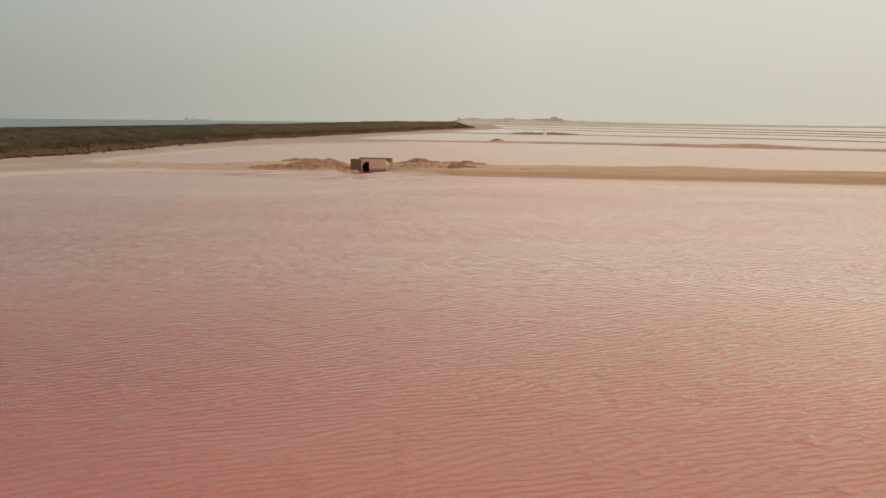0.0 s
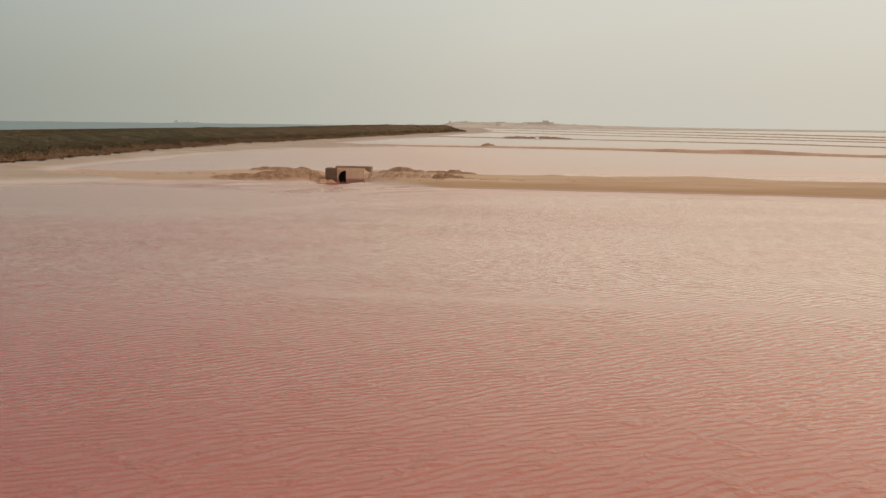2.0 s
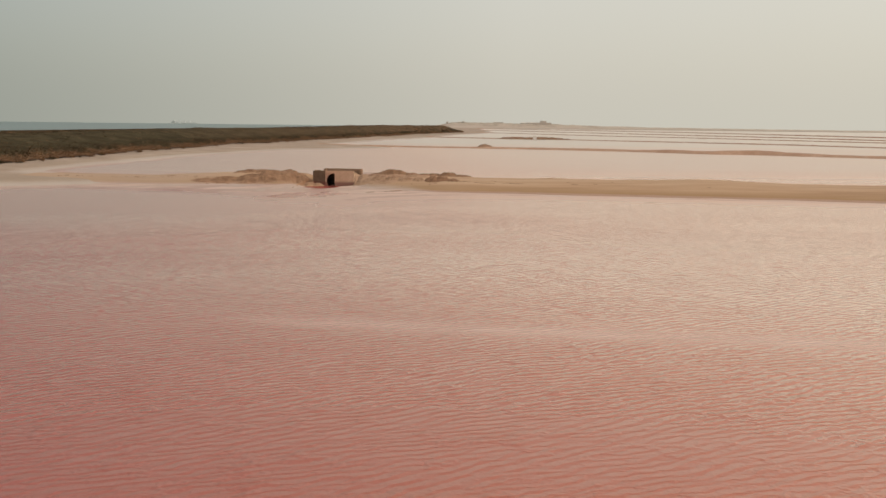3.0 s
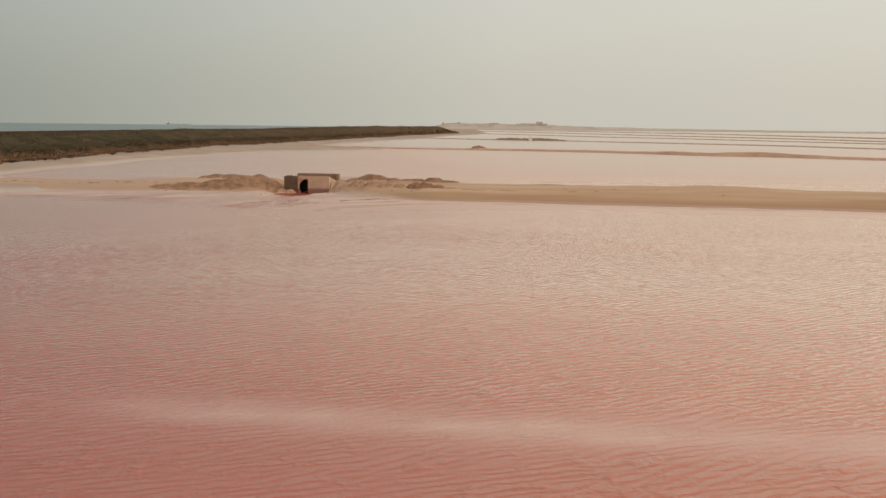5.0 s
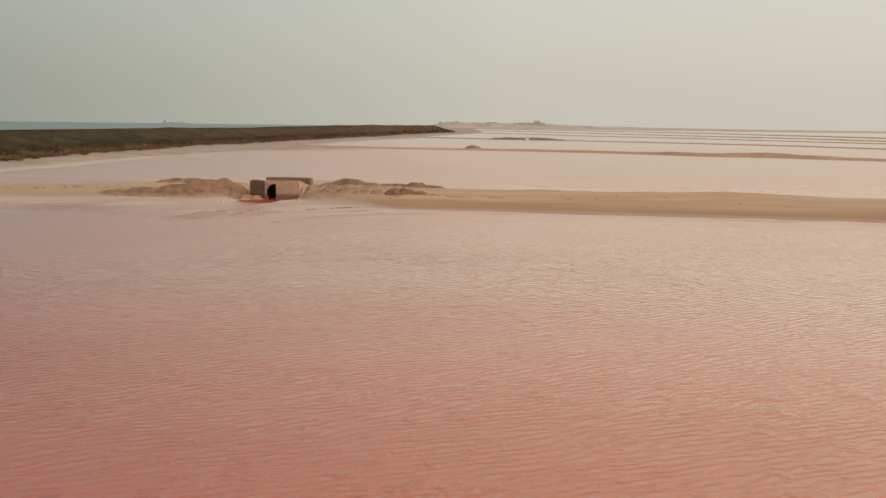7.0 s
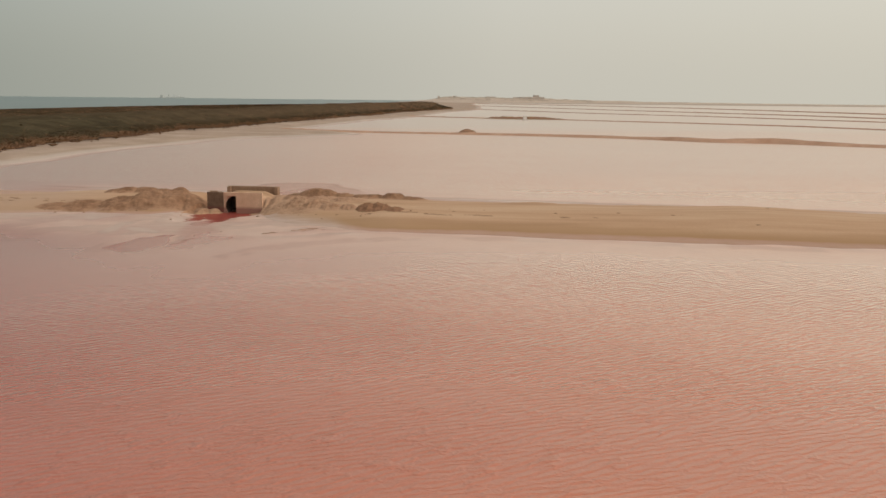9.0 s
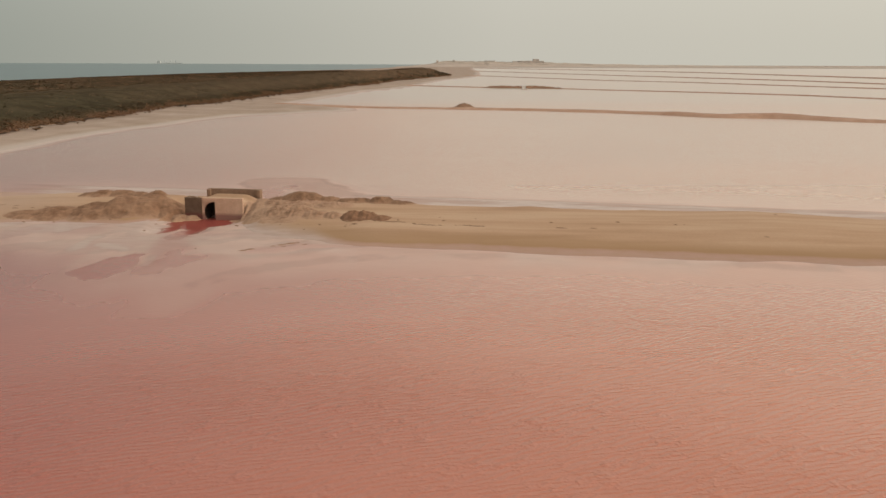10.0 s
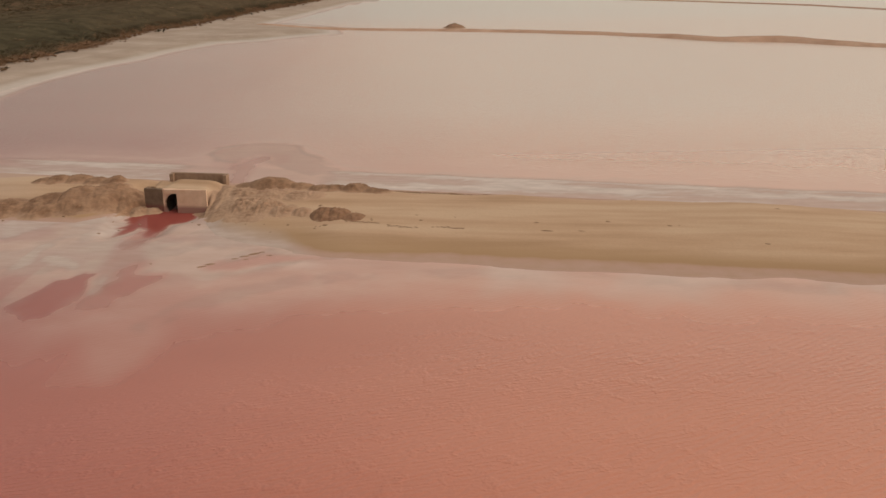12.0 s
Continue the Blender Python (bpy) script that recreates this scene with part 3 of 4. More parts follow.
def salt_of(x, y):
    v = to_v(x, y)
    wx, wy = x + warp(x, y, 5.0, 1.6, 31), y + warp(x, y, 3.0, 1.2, 47)
    wv = to_v(wx, wy)
    edge = near_edge(np.where(np.abs(x) < 4.5, 4.5, x))
    out = edge - wv                                       # metres out from the dyke's foot
    reach = np.interp(x, (-60, -30, -14, -6, 0, 6, 12, 20, 60), (4, 3.5, 5, 8.5, 11, 8, 5.0, 4.2, 4.0))
    near = (1 - step(out, reach * 0.35, reach * 1.25)) * (0.62 + 0.38 * step(rough_noise(wx * 0.5, wy, 2.4, 4, 131), 0.38, 0.62))
    near = np.where(v < 2, near, 0)
    sx, sy = x + warp(x, y, 1.6, 0.35, 91), y + warp(x, y, 1.2, 0.3, 97)
    bx, by = x + warp(x, y, 1.6, 0.35, 193), y + warp(x, y, 1.2, 0.35, 194)
    pool_b = 0.95 * inside(bx, by, POOL_B, 0.20)
    pool_c = 0.75 * inside(sx, sy, POOL_C, 0.45)
    drain = 0.75 * np.maximum(blob(wx, wy, -0.2, -3.4, -0.4, -5.4, 1.5), blob(wx, wy, -0.4, -5.4, 0.9, -8.3, 1.4))
    gully = 0.65 * inside(sx, sy, GULLY, 0.3)
    near = near * (1 - np.maximum.reduce([pool_b, pool_c, drain, gully]))
    near = np.maximum(near, 0.30 * blob(wx, wy, 1.5, -12, 4.0, -15, 3.0))
    far = 0.7 * (1 - step(wv, 7.9, 9.4))
    rim = np.exp(-((wv - np.interp(x, (-20, -4, 1, 4.5, 8, 11, 16, 60), (9.3, 10, 15.6, 16.2, 14, 10.4, 9.2, 8.2))) / 0.6) ** 2) * 0.75
    far = np.maximum(far, 0.58 * step(np.interp(x, (-4, 1, 4.5, 8, 11), (9, 14.8, 15.4, 13.4, 9)) - wv, -0.6, 0.6))
    far = np.maximum(far, rim)
    far = far * (1 - 0.75 * blob(wx, wy, 1.2, 9.2, 4.6, 10.2, 1.6))
    far = np.maximum(far, (0.45 - 0.22 * step(x, 9, 18)) * (1 - step(wv, 9, 16)))
    far = np.where(v > 2, far * (0.3 + 0.7 * step(x, -26, -15)), 0)
    shore = 1 - step(-side_of(x, y, LAND) + warp(x, y, 9, 1.5, 71), 0.5, 4.0)
    # beyond: far pans' sky reflection put in as paler colour, less to the left
    beyond = 0.40 * step(y, 8, 22) * (0.12 + 0.88 * step(x + 0.2 * y, -25, 40)) + 0.18 * step(y, 60, 130)
    return np.round(np.clip(np.maximum.reduce([near, far, shore * 0.9, beyond]), 0, 1), 3)


def pool_of(x, y):
    wx, wy = x + warp(x, y, 1.2, 0.4, 91), y + warp(x, y, 0.9, 0.3, 97)
    red = inside(wx, wy, POOL_A, 0.18) * (1 - 0.35 * step(-wy, 2.2, 4.0))
    bx, by = x + warp(x, y, 1.6, 0.35, 193), y + warp(x, y, 1.2, 0.35, 194)
    faint = 0.27 * inside(bx, by, POOL_B, 0.20) + 0.20 * inside(wx, wy, POOL_C, 0.5) + 0.2 * blob(wx, wy, -0.2, -3.2, -0.4, -5.0, 1.2)
    behind = 0.28 * np.maximum(blob(wx, wy, 3.1, 4.6, 2.6, 8.4, 1.3), blob(wx, wy, 2.0, 8.4, 3.4, 10.2, 1.2))
    return np.clip(np.maximum.reduce([red, faint, behind]), 0, 1)


def side_tone_of(x, y):
    """The dimmer mauve light of the left, put into the brine's colour towards the beach."""
    return np.maximum(step(x + 0.15 * y + warp(x, y, 18, 5, 191), -18, 30), 0.55 * step(y, 8, 25) * step(x + 0.2 * y, -40, 50))


def still_of(x, y):
    """Where the sheen's painted tint nears the sky's: the far pans and away from the beach."""
    return np.clip(np.maximum(step(y, 70, 150), 0.6 * step(y, 12, 30) * step(x + 0.1 * y, 0, 55)), 0, 1)


def wind_of(x, y):
    v = to_v(x, y)
    start = np.interp(x, (-30, -5, 5, 15, 25, 60), (-26, -22, -17, -12, -9, -7.5)) + warp(x, y, 7, 2.5, 55)
    near = 1 - step(v, start - 10, start + 2)
    far = step(v, 9, 14) * (1 - 0.6 * step(v, 35, 70)) * (0.45 + 0.55 * step(x + 0.3 * v, 5, 40))
    calm = 1 - 0.6 * foam_of(x, y, 1.2)
    return np.clip((0.06 + 0.94 * np.where(v < 2, near, 0.75 * far)) * calm, 0, 1)


brine_sheet = sheet("water", spread((-120, -40, 4), (-40, -14, 0.6), (-14, 18, 0.22), (18, 60, 0.5), (60, 140, 4), (140, 900, 60), (900, 4900, 500)),
                    spread((-160, -72, 8), (-72, -20, 0.5), (-20, 18, 0.20), (18, 150, 1.5), (150, 600, 15), (600, 1500, 50)),
                    brine_height, brine, (("salt", salt_of), ("crust", crust_of), ("pool", pool_of), ("wind", wind_of), ("still", still_of), ("thin", side_tone_of), ("foam", lambda x, y: foam_of(x, y, 0.5))),
                    keep=lambda x, y: side_of(x, y, LAND) < 14)
tagged(brine_sheet, "pink rippled brine with pale salt along its edges", "water", kind="structure")

# ---- the main dyke ----
def salted_of(x, v):
    """Salt that has crept up the dyke's foot on both sides of the culvert."""
    wv = v + warp(x * 0.5, v, 1.6, 0.5, 231)
    low = np.interp(x, (-40, -14, -3, 3, 6, 9, 12, 60), (-0.2, -0.1, 0.0, 0.6, 0.7, 0.6, -0.3, -0.3))
    high = np.interp(x, (-40, -14, -3, 3, 6, 9, 12, 60), (0.2, 0.5, 0.9, 3.4, 3.9, 2.8, 0.3, 0.0))
    return (1 - step(wv - near_edge(np.where(np.abs(x) < 3.4, 3.4, x)), low, high)) * (1 - 0.9 * step(x, 9, 13))


dyke = sheet("dyke", spread((-38, -14, 0.5), (-14, 24, 0.2), (24, 70, 0.5), (70, 340, 4)), spread((-8.2, 7, 0.18)),
             dyke_height, dyke_sand, (("pale", lambda x, v: (1 - step(x + warp(x, v, 3, 2, 151), -18, -9)) * (0.3 + 0.3 * rough_noise(x * 0.3, v, 2, 3, 152))), ("salted", salted_of)))
_co = np.empty(len(dyke.data.vertices) * 3)
dyke.data.vertices.foreach_get("co", _co)
_co = _co.reshape(-1, 3)
_co[:, 1] -= DEEP * LEAN * _co[:, 0]                    # its rows run along the dyke
dyke.data.vertices.foreach_set("co", _co.ravel())
_bm = bmesh.new()                                       # the way of the pipe through the bank is open
_bm.from_mesh(dyke.data)
_cut = [f for f in _bm.faces if abs(f.calc_center_median().x - 0.20) < 0.90 and -1.4 < f.calc_center_median().y < 1.6]
bmesh.ops.delete(_bm, geom=_cut, context="FACES")
_bm.to_mesh(dyke.data)
_bm.free()
dyke.data.update()
tagged(dyke, "broad sandy dyke with a damp foot between two salt pans", "dyke", kind="structure")


def surface_z(x, y):
    return float(max(dyke_height(np.array([x]), np.array([to_v(x, y)]))[0], brine_height(np.array([x]), np.array([y]))[0]))


def strip_dyke(line, width, crest, label, seed, spacing=2.0):
    """A low dyke along a line of (x, y) with an uneven crest."""
    pts = np.array([(x, lay(x, p)) for x, p in line], float)
    run = np.concatenate([[0], np.cumsum(np.hypot(*np.diff(pts, axis=0).T))])
    s = np.linspace(0, run[-1], int(run[-1] / spacing))
    px, py = np.interp(s, run, pts[:, 0]), np.interp(s, run, pts[:, 1])
    ker = np.ones(9) / 9
    px[4:-4], py[4:-4] = np.convolve(px, ker, "valid"), np.convolve(py, ker, "valid")
    tx, ty = np.gradient(px), np.gradient(py)
    norm = np.hypot(tx, ty)
    nx, ny = -ty / norm, tx / norm
    across = np.array((-1.0, -0.8, -0.55, -0.25, 0.1, 0.4, 0.7, 1.0))
    shape = np.array((-0.25, 0.12, 0.62, 0.95, 1.0, 0.85, 0.35, -0.25))
    wide = width / 2 * (0.8 + 0.4 * value_noise(s, s * 0, 9, seed))
    tall = crest(px) * (0.7 + 0.6 * rough_noise(s, s * 0 + 5, 11, 4, seed + 1))
    gx, gy = px[:, None] + nx[:, None] * across * wide[:, None], py[:, None] + ny[:, None] * across * wide[:, None]
    z = shape * tall[:, None] + (rough_noise(gx, gy, 1.5, 3, seed + 2) - 0.5) * 0.15
    z[:, 0], z[:, -1] = -0.2, -0.2
    m, n = gx.shape
    index = np.arange(m * n).reshape(m, n)
    quads = np.stack([index[:-1, :-1], index[1:, :-1], index[1:, 1:], index[:-1, 1:]], -1).reshape(-1, 4)
    ob = new("dyke", mesh_from("dyke", np.stack([gx, gy, z], -1).reshape(-1, 3), quads, low_dyke_soil, True))
    return tagged(ob, label, "dyke", kind="structure")


flat = lambda h: (lambda x: np.full_like(x, h))
strip_dyke([(-27, 117), (-13, 108.5), (0, 105), (24, 101), (43, 97), (60, 92), (72, 86.5), (82, 80), (96, 78), (104, 73), (116, 67), (220, 20), (400, -70)], 6.5,
           lambda x: 0.45 + 0.12 * step(x, 5, 40) + 0.6 * np.exp(-((x - 93) / 9) ** 2) + 0.25 * np.exp(-((x - 76) / 5) ** 2), "low brown earth dyke between pale salt pans", 201, 1.0)
strip_dyke([(4, 248), (26, 232), (50, 222), (76, 215), (92, 203), (124, 186), (158, 164), (176, 140), (300, 40)], 4.5, flat(0.45), "low brown earth dyke across distant pans", 211)
strip_dyke([(42, 462), (60, 457), (134, 338), (178, 302), (214, 250), (240, 214), (420, 30)], 5.0, flat(0.5), "thin low dyke across distant pans", 221)
strip_dyke([(66, 730), (80, 722), (184, 502), (229, 414), (273, 338), (290, 268), (480, 40)], 6.0, flat(0.7), "thin low dyke across distant pans", 231, 4.0)
strip_dyke([(90, 1180), (283, 830), (360, 640), (390, 380), (560, 80)], 8.0, flat(1.0), "thin low dyke across distant pans", 241, 6.0)

# ---- the culvert through the dyke ----
def prism(points, y0, y1, bm=None):
    """A slab of the given outline in x and z, from y0 to y1."""
    bm = bm or bmesh.new()
    face = bm.faces.new([bm.verts.new((x, y0, z)) for x, z in points])
    made = bmesh.ops.extrude_face_region(bm, geom=[face])
    bmesh.ops.translate(bm, vec=(0, y1 - y0, 0), verts=[g for g in made["geom"] if isinstance(g, bmesh.types.BMVert)])
    bmesh.ops.recalc_face_normals(bm, faces=bm.faces)
    return bm


def worn(bm, amount, seed, cut=0.25):
    """Small dents and chipped edges."""
    bmesh.ops.triangulate(bm, faces=bm.faces)
    bmesh.ops.subdivide_edges(bm, edges=[e for e in bm.edges if e.calc_length() > cut], cuts=3, use_grid_fill=True)
    for v in bm.verts:
        v.co += noise.noise_vector(v.co * 2.3 + Vector((seed, 0, 0))) * amount
    return bm


culvert = tagged(new("culvert"), "weathered concrete culvert with a dark round pipe through the dyke", "culvert")
PIPE_X, PIPE_Z, PIPE_R = 0.0, 0.24, 0.86
FRONT = pose(0.14, 0.52, 0, 0, 0, -7)                   # the front wall's place; the rear wall's, parallel to it, lies across the crest


def set_at(bm, m):
    bmesh.ops.transform(bm, matrix=m, verts=bm.verts)
    return bm


arc = [(PIPE_X + PIPE_R * math.cos(a), PIPE_Z + PIPE_R * math.sin(a)) for a in np.linspace(math.pi * 0.5, math.pi * 1.36, 16)]
face_wall = prism([(-0.98, -0.5), (arc[-1][0], -0.5)] + arc[::-1] + [(PIPE_X, 1.40), (-0.98, 1.40)], 0.10, 0.42)
part("headwall", set_at(worn(face_wall, 0.012, 1), FRONT), sunlit_concrete, culvert)
part("front_slab", set_at(worn(prism([(0.17, -0.5), (2.42, -0.5), (2.42, 1.44), (-0.75, 1.42), (-0.75, 1.14), (0.17, 1.12)], -0.12, 0.10), 0.012, 2), FRONT), sunlit_concrete, culvert, "pale concrete slab, sunlight put into its colour")
wing = worn(box(-0.75, 0.75, -0.16, 0.16, -0.5, 1.38), 0.02, 3)
part("wing_wall", set_at(wing, pose(-1.53, 1.12, 0, 0, 0, -16)), shaded_concrete, culvert, "dark concrete wing wall, its shade put into the colour")
tube = bmesh.new()
ring = [[tube.verts.new((PIPE_X + PIPE_R * math.cos(a), y, PIPE_Z + PIPE_R * math.sin(a))) for a in np.linspace(0, 2 * math.pi, 28, endpoint=False)] for y in (0.36, 1.0, 1.7)]
for r0, r1 in zip(ring, ring[1:]):
    for k in range(28):
        tube.faces.new((r0[k], r1[k], r1[(k + 1) % 28], r0[(k + 1) % 28]))
tube.faces.new(ring[-1])
part("pipe", set_at(tube, FRONT), shaded_pipe, culvert, "concrete pipe with its inner shade in the colour")
REAR = pose(0.76, 5.90, 0, 0, 0, -9.2)
part("back_wall", set_at(worn(box(-2.34, 2.34, -0.15, 0.15, 0.1, 1.44), 0.012, 4), REAR), brown_concrete, culvert, "brown concrete rear wall")
for sx in (-2.19, 2.19):
    part("return_wall", set_at(worn(box(sx - 0.15, sx + 0.15, -0.5, -0.152, 0.1, 1.41), 0.012, 5 + sx), REAR), brown_concrete, culvert)


# ---- heaps of dug earth ----
def lumps(x, y, size, seed):
    """Clod-like bumps: 1 at the middle of each cell, 0 at its border."""
    x, y = np.asarray(x, float) / size, np.asarray(y, float) / size
    ix, iy = np.floor(x).astype(np.int64), np.floor(y).astype(np.int64)
    best = np.full(x.shape, 9.0)
    for dx in (-1, 0, 1):
        for dy in (-1, 0, 1):
            cx, cy = ix + dx, iy + dy
            best = np.minimum(best, np.hypot(cx + lattice(cx, cy, seed) - x, cy + lattice(cx, cy, seed + 3) - y))
    return np.clip(1 - best, 0, 1)


def heap(blobs, label, mat, seed, floor=None, spacing=0.07, rough=0.10, lump=0.7, drifted=0.2):
    """A heap as a height over the ground: blobs of (x, y, height, half length, half width)."""
    x0, x1 = min(b[0] - 1.7 * b[3] for b in blobs), max(b[0] + 1.7 * b[3] for b in blobs)
    y0, y1 = min(b[1] - 1.7 * b[4] for b in blobs), max(b[1] + 1.7 * b[4] for b in blobs)
    xs, ys = np.arange(x0, x1, spacing), np.arange(y0, y1, spacing)
    gx, gy = np.meshgrid(xs, ys)
    wx, wy = gx + warp(gx, gy, lump * 2, lump * 0.5, seed), gy + warp(gx, gy, lump * 2, lump * 0.5, seed + 9)
    rise = np.zeros_like(gx)
    for bx, by, h, sx, sy in blobs:
        q = ((wx - bx) / sx) ** 2 + ((wy - by) / sy) ** 2
        rise = np.maximum(rise, h * np.exp(-1.1 * q ** 1.5))
    ny = gy * DEEP
    ridged = 1 - np.abs(2 * rough_noise(gx, ny, lump, 4, seed + 17) - 1)
    body = np.clip(rise / 0.35, 0, 1)
    rise = rise * (0.78 + 0.44 * value_noise(gx, gy, lump * 2.2, seed + 5)) + body * (ridged - 0.72) * rough + body * rough * (0.7 * (lumps(gx + warp(gx, ny, 0.5, 0.2, seed + 3), ny + warp(gx, ny, 0.5, 0.2, seed + 6), lump * 0.75, seed + 7) - 0.5) + 0.9 * (lumps(gx + warp(gx, ny, 0.3, 0.1, seed + 4), ny, lump * 0.36, seed + 9) - 0.5) + 0.8 * (rough_noise(gx, ny, 0.4, 3, seed + 8) - 0.5))
    base = np.maximum(dyke_height(gx, to_v(gx, gy)), brine_height(gx, gy)) if floor is None else np.full_like(gx, floor)
    z = base + rise - 0.07
    world_y = lay(gx, gy)
    ok = rise > 0.03
    m, n = gx.shape
    index = np.arange(m * n).reshape(m, n)
    quads = np.stack([index[:-1, :-1], index[:-1, 1:], index[1:, 1:], index[1:, :-1]], -1).reshape(-1, 4)
    quads = quads[ok.ravel()[quads].any(1)]
    used, quads = np.unique(quads, return_inverse=True)
    verts = np.stack([gx, world_y, z], -1).reshape(-1, 3)[used]
    me = mesh_from("mound", verts, quads.reshape(-1, 4), mat, True)
    blown = 1 - step(rise + 0.28 * (rough_noise(gx, ny, 0.9, 4, seed + 21) - 0.5), 0.02, 0.24)      # sand drifted over the skirts and into hollows
    blown = np.maximum(blown, drifted * step(rough_noise(gx, ny, 1.3, 4, seed + 25), 0.45, 0.58))
    me.attributes.new("blown", "FLOAT", "POINT").data.foreach_set("value", blown.reshape(-1)[used].astype(np.float32))
    ob = new("mound", me)
    return tagged(ob, label, "mound", "heaps of dug earth by the culvert" if floor is None else "")


heap([(-3.5, 1.1, 0.74, 1.2, 1.2), (-5.1, 1.1, 0.74, 1.6, 1.4), (-7.1, 0.7, 0.72, 1.8, 1.4), (-9.2, 0.2, 0.55, 1.8, 1.2), (-11.8, 0.1, 0.36, 2.0, 1.0), (-13.9, -0.1, 0.20, 2.0, 0.7)],
     "large crumbly brown earth heap beside the culvert's dark wing wall", heap_soil, 301, rough=0.10, lump=0.6)
heap([(-11.6, 3.9, 0.28, 1.0, 0.5), (-10.4, 3.9, 0.40, 1.1, 0.6), (-9.0, 3.9, 0.48, 1.1, 0.7), (-7.4, 3.6, 0.36, 1.2, 0.6), (-5.9, 3.4, 0.40, 1.0, 0.7)], "low brown earth heap on the dyke's back edge", heap_soil, 311, rough=0.10, lump=0.5)
heap([(6.9, 2.2, 0.78, 1.9, 1.1), (5.4, 2.3, 0.30, 1.4, 0.9), (8.8, 2.0, 0.42, 1.6, 0.8)], "rounded sandy brown heap behind the culvert's pale slab", heap_soil, 321, rough=0.08, lump=0.55)
heap([(10.7, 1.4, 0.40, 1.1, 0.7), (11.8, 1.4, 0.46, 1.2, 0.7), (13.4, 1.3, 0.52, 1.2, 0.7), (14.9, 0.8, 0.30, 1.2, 0.5)], "low brown heap tapering along the dyke crest", heap_soil, 331, rough=0.10, lump=0.5)
heap([(4.2, -0.9, 0.13, 1.3, 1.0), (5.8, -1.1, 0.36, 1.3, 1.0), (7.3, -1.4, 0.36, 1.2, 0.9), (8.7, -2.1, 0.30, 1.0, 0.7), (10.0, -2.4, 0.28, 0.7, 0.5), (3.3, 0.9, 0.17, 0.8, 1.1), (3.6, 2.0, 0.12, 0.9, 0.8), (5.2, 0.9, 0.20, 1.6, 1.2), (7.4, 0.6, 0.24, 1.6, 1.2), (9.5, 0.1, 0.20, 1.6, 1.0), (6.2, -2.3, 0.14, 2.0, 0.8)],
     "broken sandy rubble heap against the culvert's pale slab", rubble_sand, 341, rough=0.20, lump=0.6, drifted=0.5)
heap([(11.6, -2.9, 0.34, 0.8, 0.7), (12.5, -3.0, 0.36, 0.9, 0.7), (13.6, -3.5, 0.22, 0.9, 0.5)], "dark lumpy clod heap on the dyke's bank", clod_soil, 351, rough=0.20, lump=0.5)


def clod_mesh(seed):
    bm = bmesh.new()
    bmesh.ops.create_icosphere(bm, subdivisions=2, radius=0.5)
    for v in bm.verts:
        v.co *= 1 + 0.45 * noise.noise(v.co * 1.9 + Vector((seed, 0, 0))) + 0.2 * noise.noise(v.co * 5 + Vector((0, seed, 0)))
        v.co.z *= 0.5
    me = bpy.data.meshes.new("clod")
    bm.to_mesh(me)
    bm.free()
    me.materials.append(crumb_soil)
    return me


clods = [clod_mesh(k * 7.3) for k in range(6)]
rng = random.Random(5)


def clod(x, y, size, turn, long=1.0, z=None):
    ob = new("clod", rng.choice(clods))
    ob.matrix_world = Matrix.LocRotScale((x, lay(x, y), (surface_z(x, y) if z is None else z) + 0.03 * size), Euler((0, 0, radians(turn))), (size * long, size, size))
    return tagged(ob, "dark dried earth clod lying on the sandy dyke", "clod", "scattered clods")


for cx, cy, spread_x, spread_y, count in ((5.5, -2.0, 2.2, 0.5, 12), (9.8, -2.4, 1.2, 0.6, 9), (-9.0, -0.8, 4.5, 0.4, 12), (13.2, -3.9, 1.6, 0.4, 6)):
    for _ in range(count):
        clod(rng.gauss(cx, spread_x), rng.gauss(cy, spread_y), rng.uniform(0.08, 0.24), rng.uniform(0, 360), rng.uniform(0.9, 1.5))
# the drift line of dark crumbs along the bank, and stray lumps on the crest
for k in range(60):
    f = k / 59
    if 0.28 < f < 0.36 or 0.62 < f < 0.74:
        continue
    clod(13.2 + 7.9 * f + rng.uniform(-0.1, 0.1), -4.0 - 1.35 * f ** 0.8 + 0.12 * math.sin(f * 9) + rng.uniform(-0.06, 0.06), rng.uniform(0.05, 0.15), -10 + rng.uniform(-15, 15), rng.uniform(1.5, 3.2))
for x, y, size, long in ((18.3, -4.2, 0.22, 1.5), (18.0, -3.5, 0.16, 1.2), (9.3, -3.7, 0.2, 1.4), (11.9, -4.2, 0.24, 2.2), (20.6, -3.9, 0.14, 1), (25.9, -5.0, 0.20, 1.8), (26.4, -5.9, 0.22, 4.5), (28.6, -6.1, 0.14, 4.0), (30.6, -5.2, 0.30, 1.2),
                         (34.4, -6.0, 0.22, 1.8), (35.0, -6.0, 0.12, 1.6), (39.5, -8.2, 0.18, 2.5), (42.5, -4.3, 0.16, 3.0), (33.5, -1.9, 0.14, 4.0), (2.0, -7.6, 0.16, 1.3), (-3.5, -3.4, 0.22, 2.0), (-2.6, -2.6, 0.14, 1.4)):
    clod(x, y, size * 0.8, -9 + rng.uniform(-8, 8), long)
# clods added to draw the small gully's dark lip in the salt, a shaded scarp
for x, y, size, turn in ((5.2, -8.05, 0.18, 25), (5.6, -7.8, 0.2, 25), (6.9, -7.2, 0.14, 25), (7.4, -6.95, 0.2, 25), (7.9, -6.7, 0.22, 25), (8.3, -6.5, 0.14, 25), (7.6, -7.3, 0.1, 20), (8.9, -6.9, 0.12, 15)):
    clod(x, y, size, turn, 3.2)
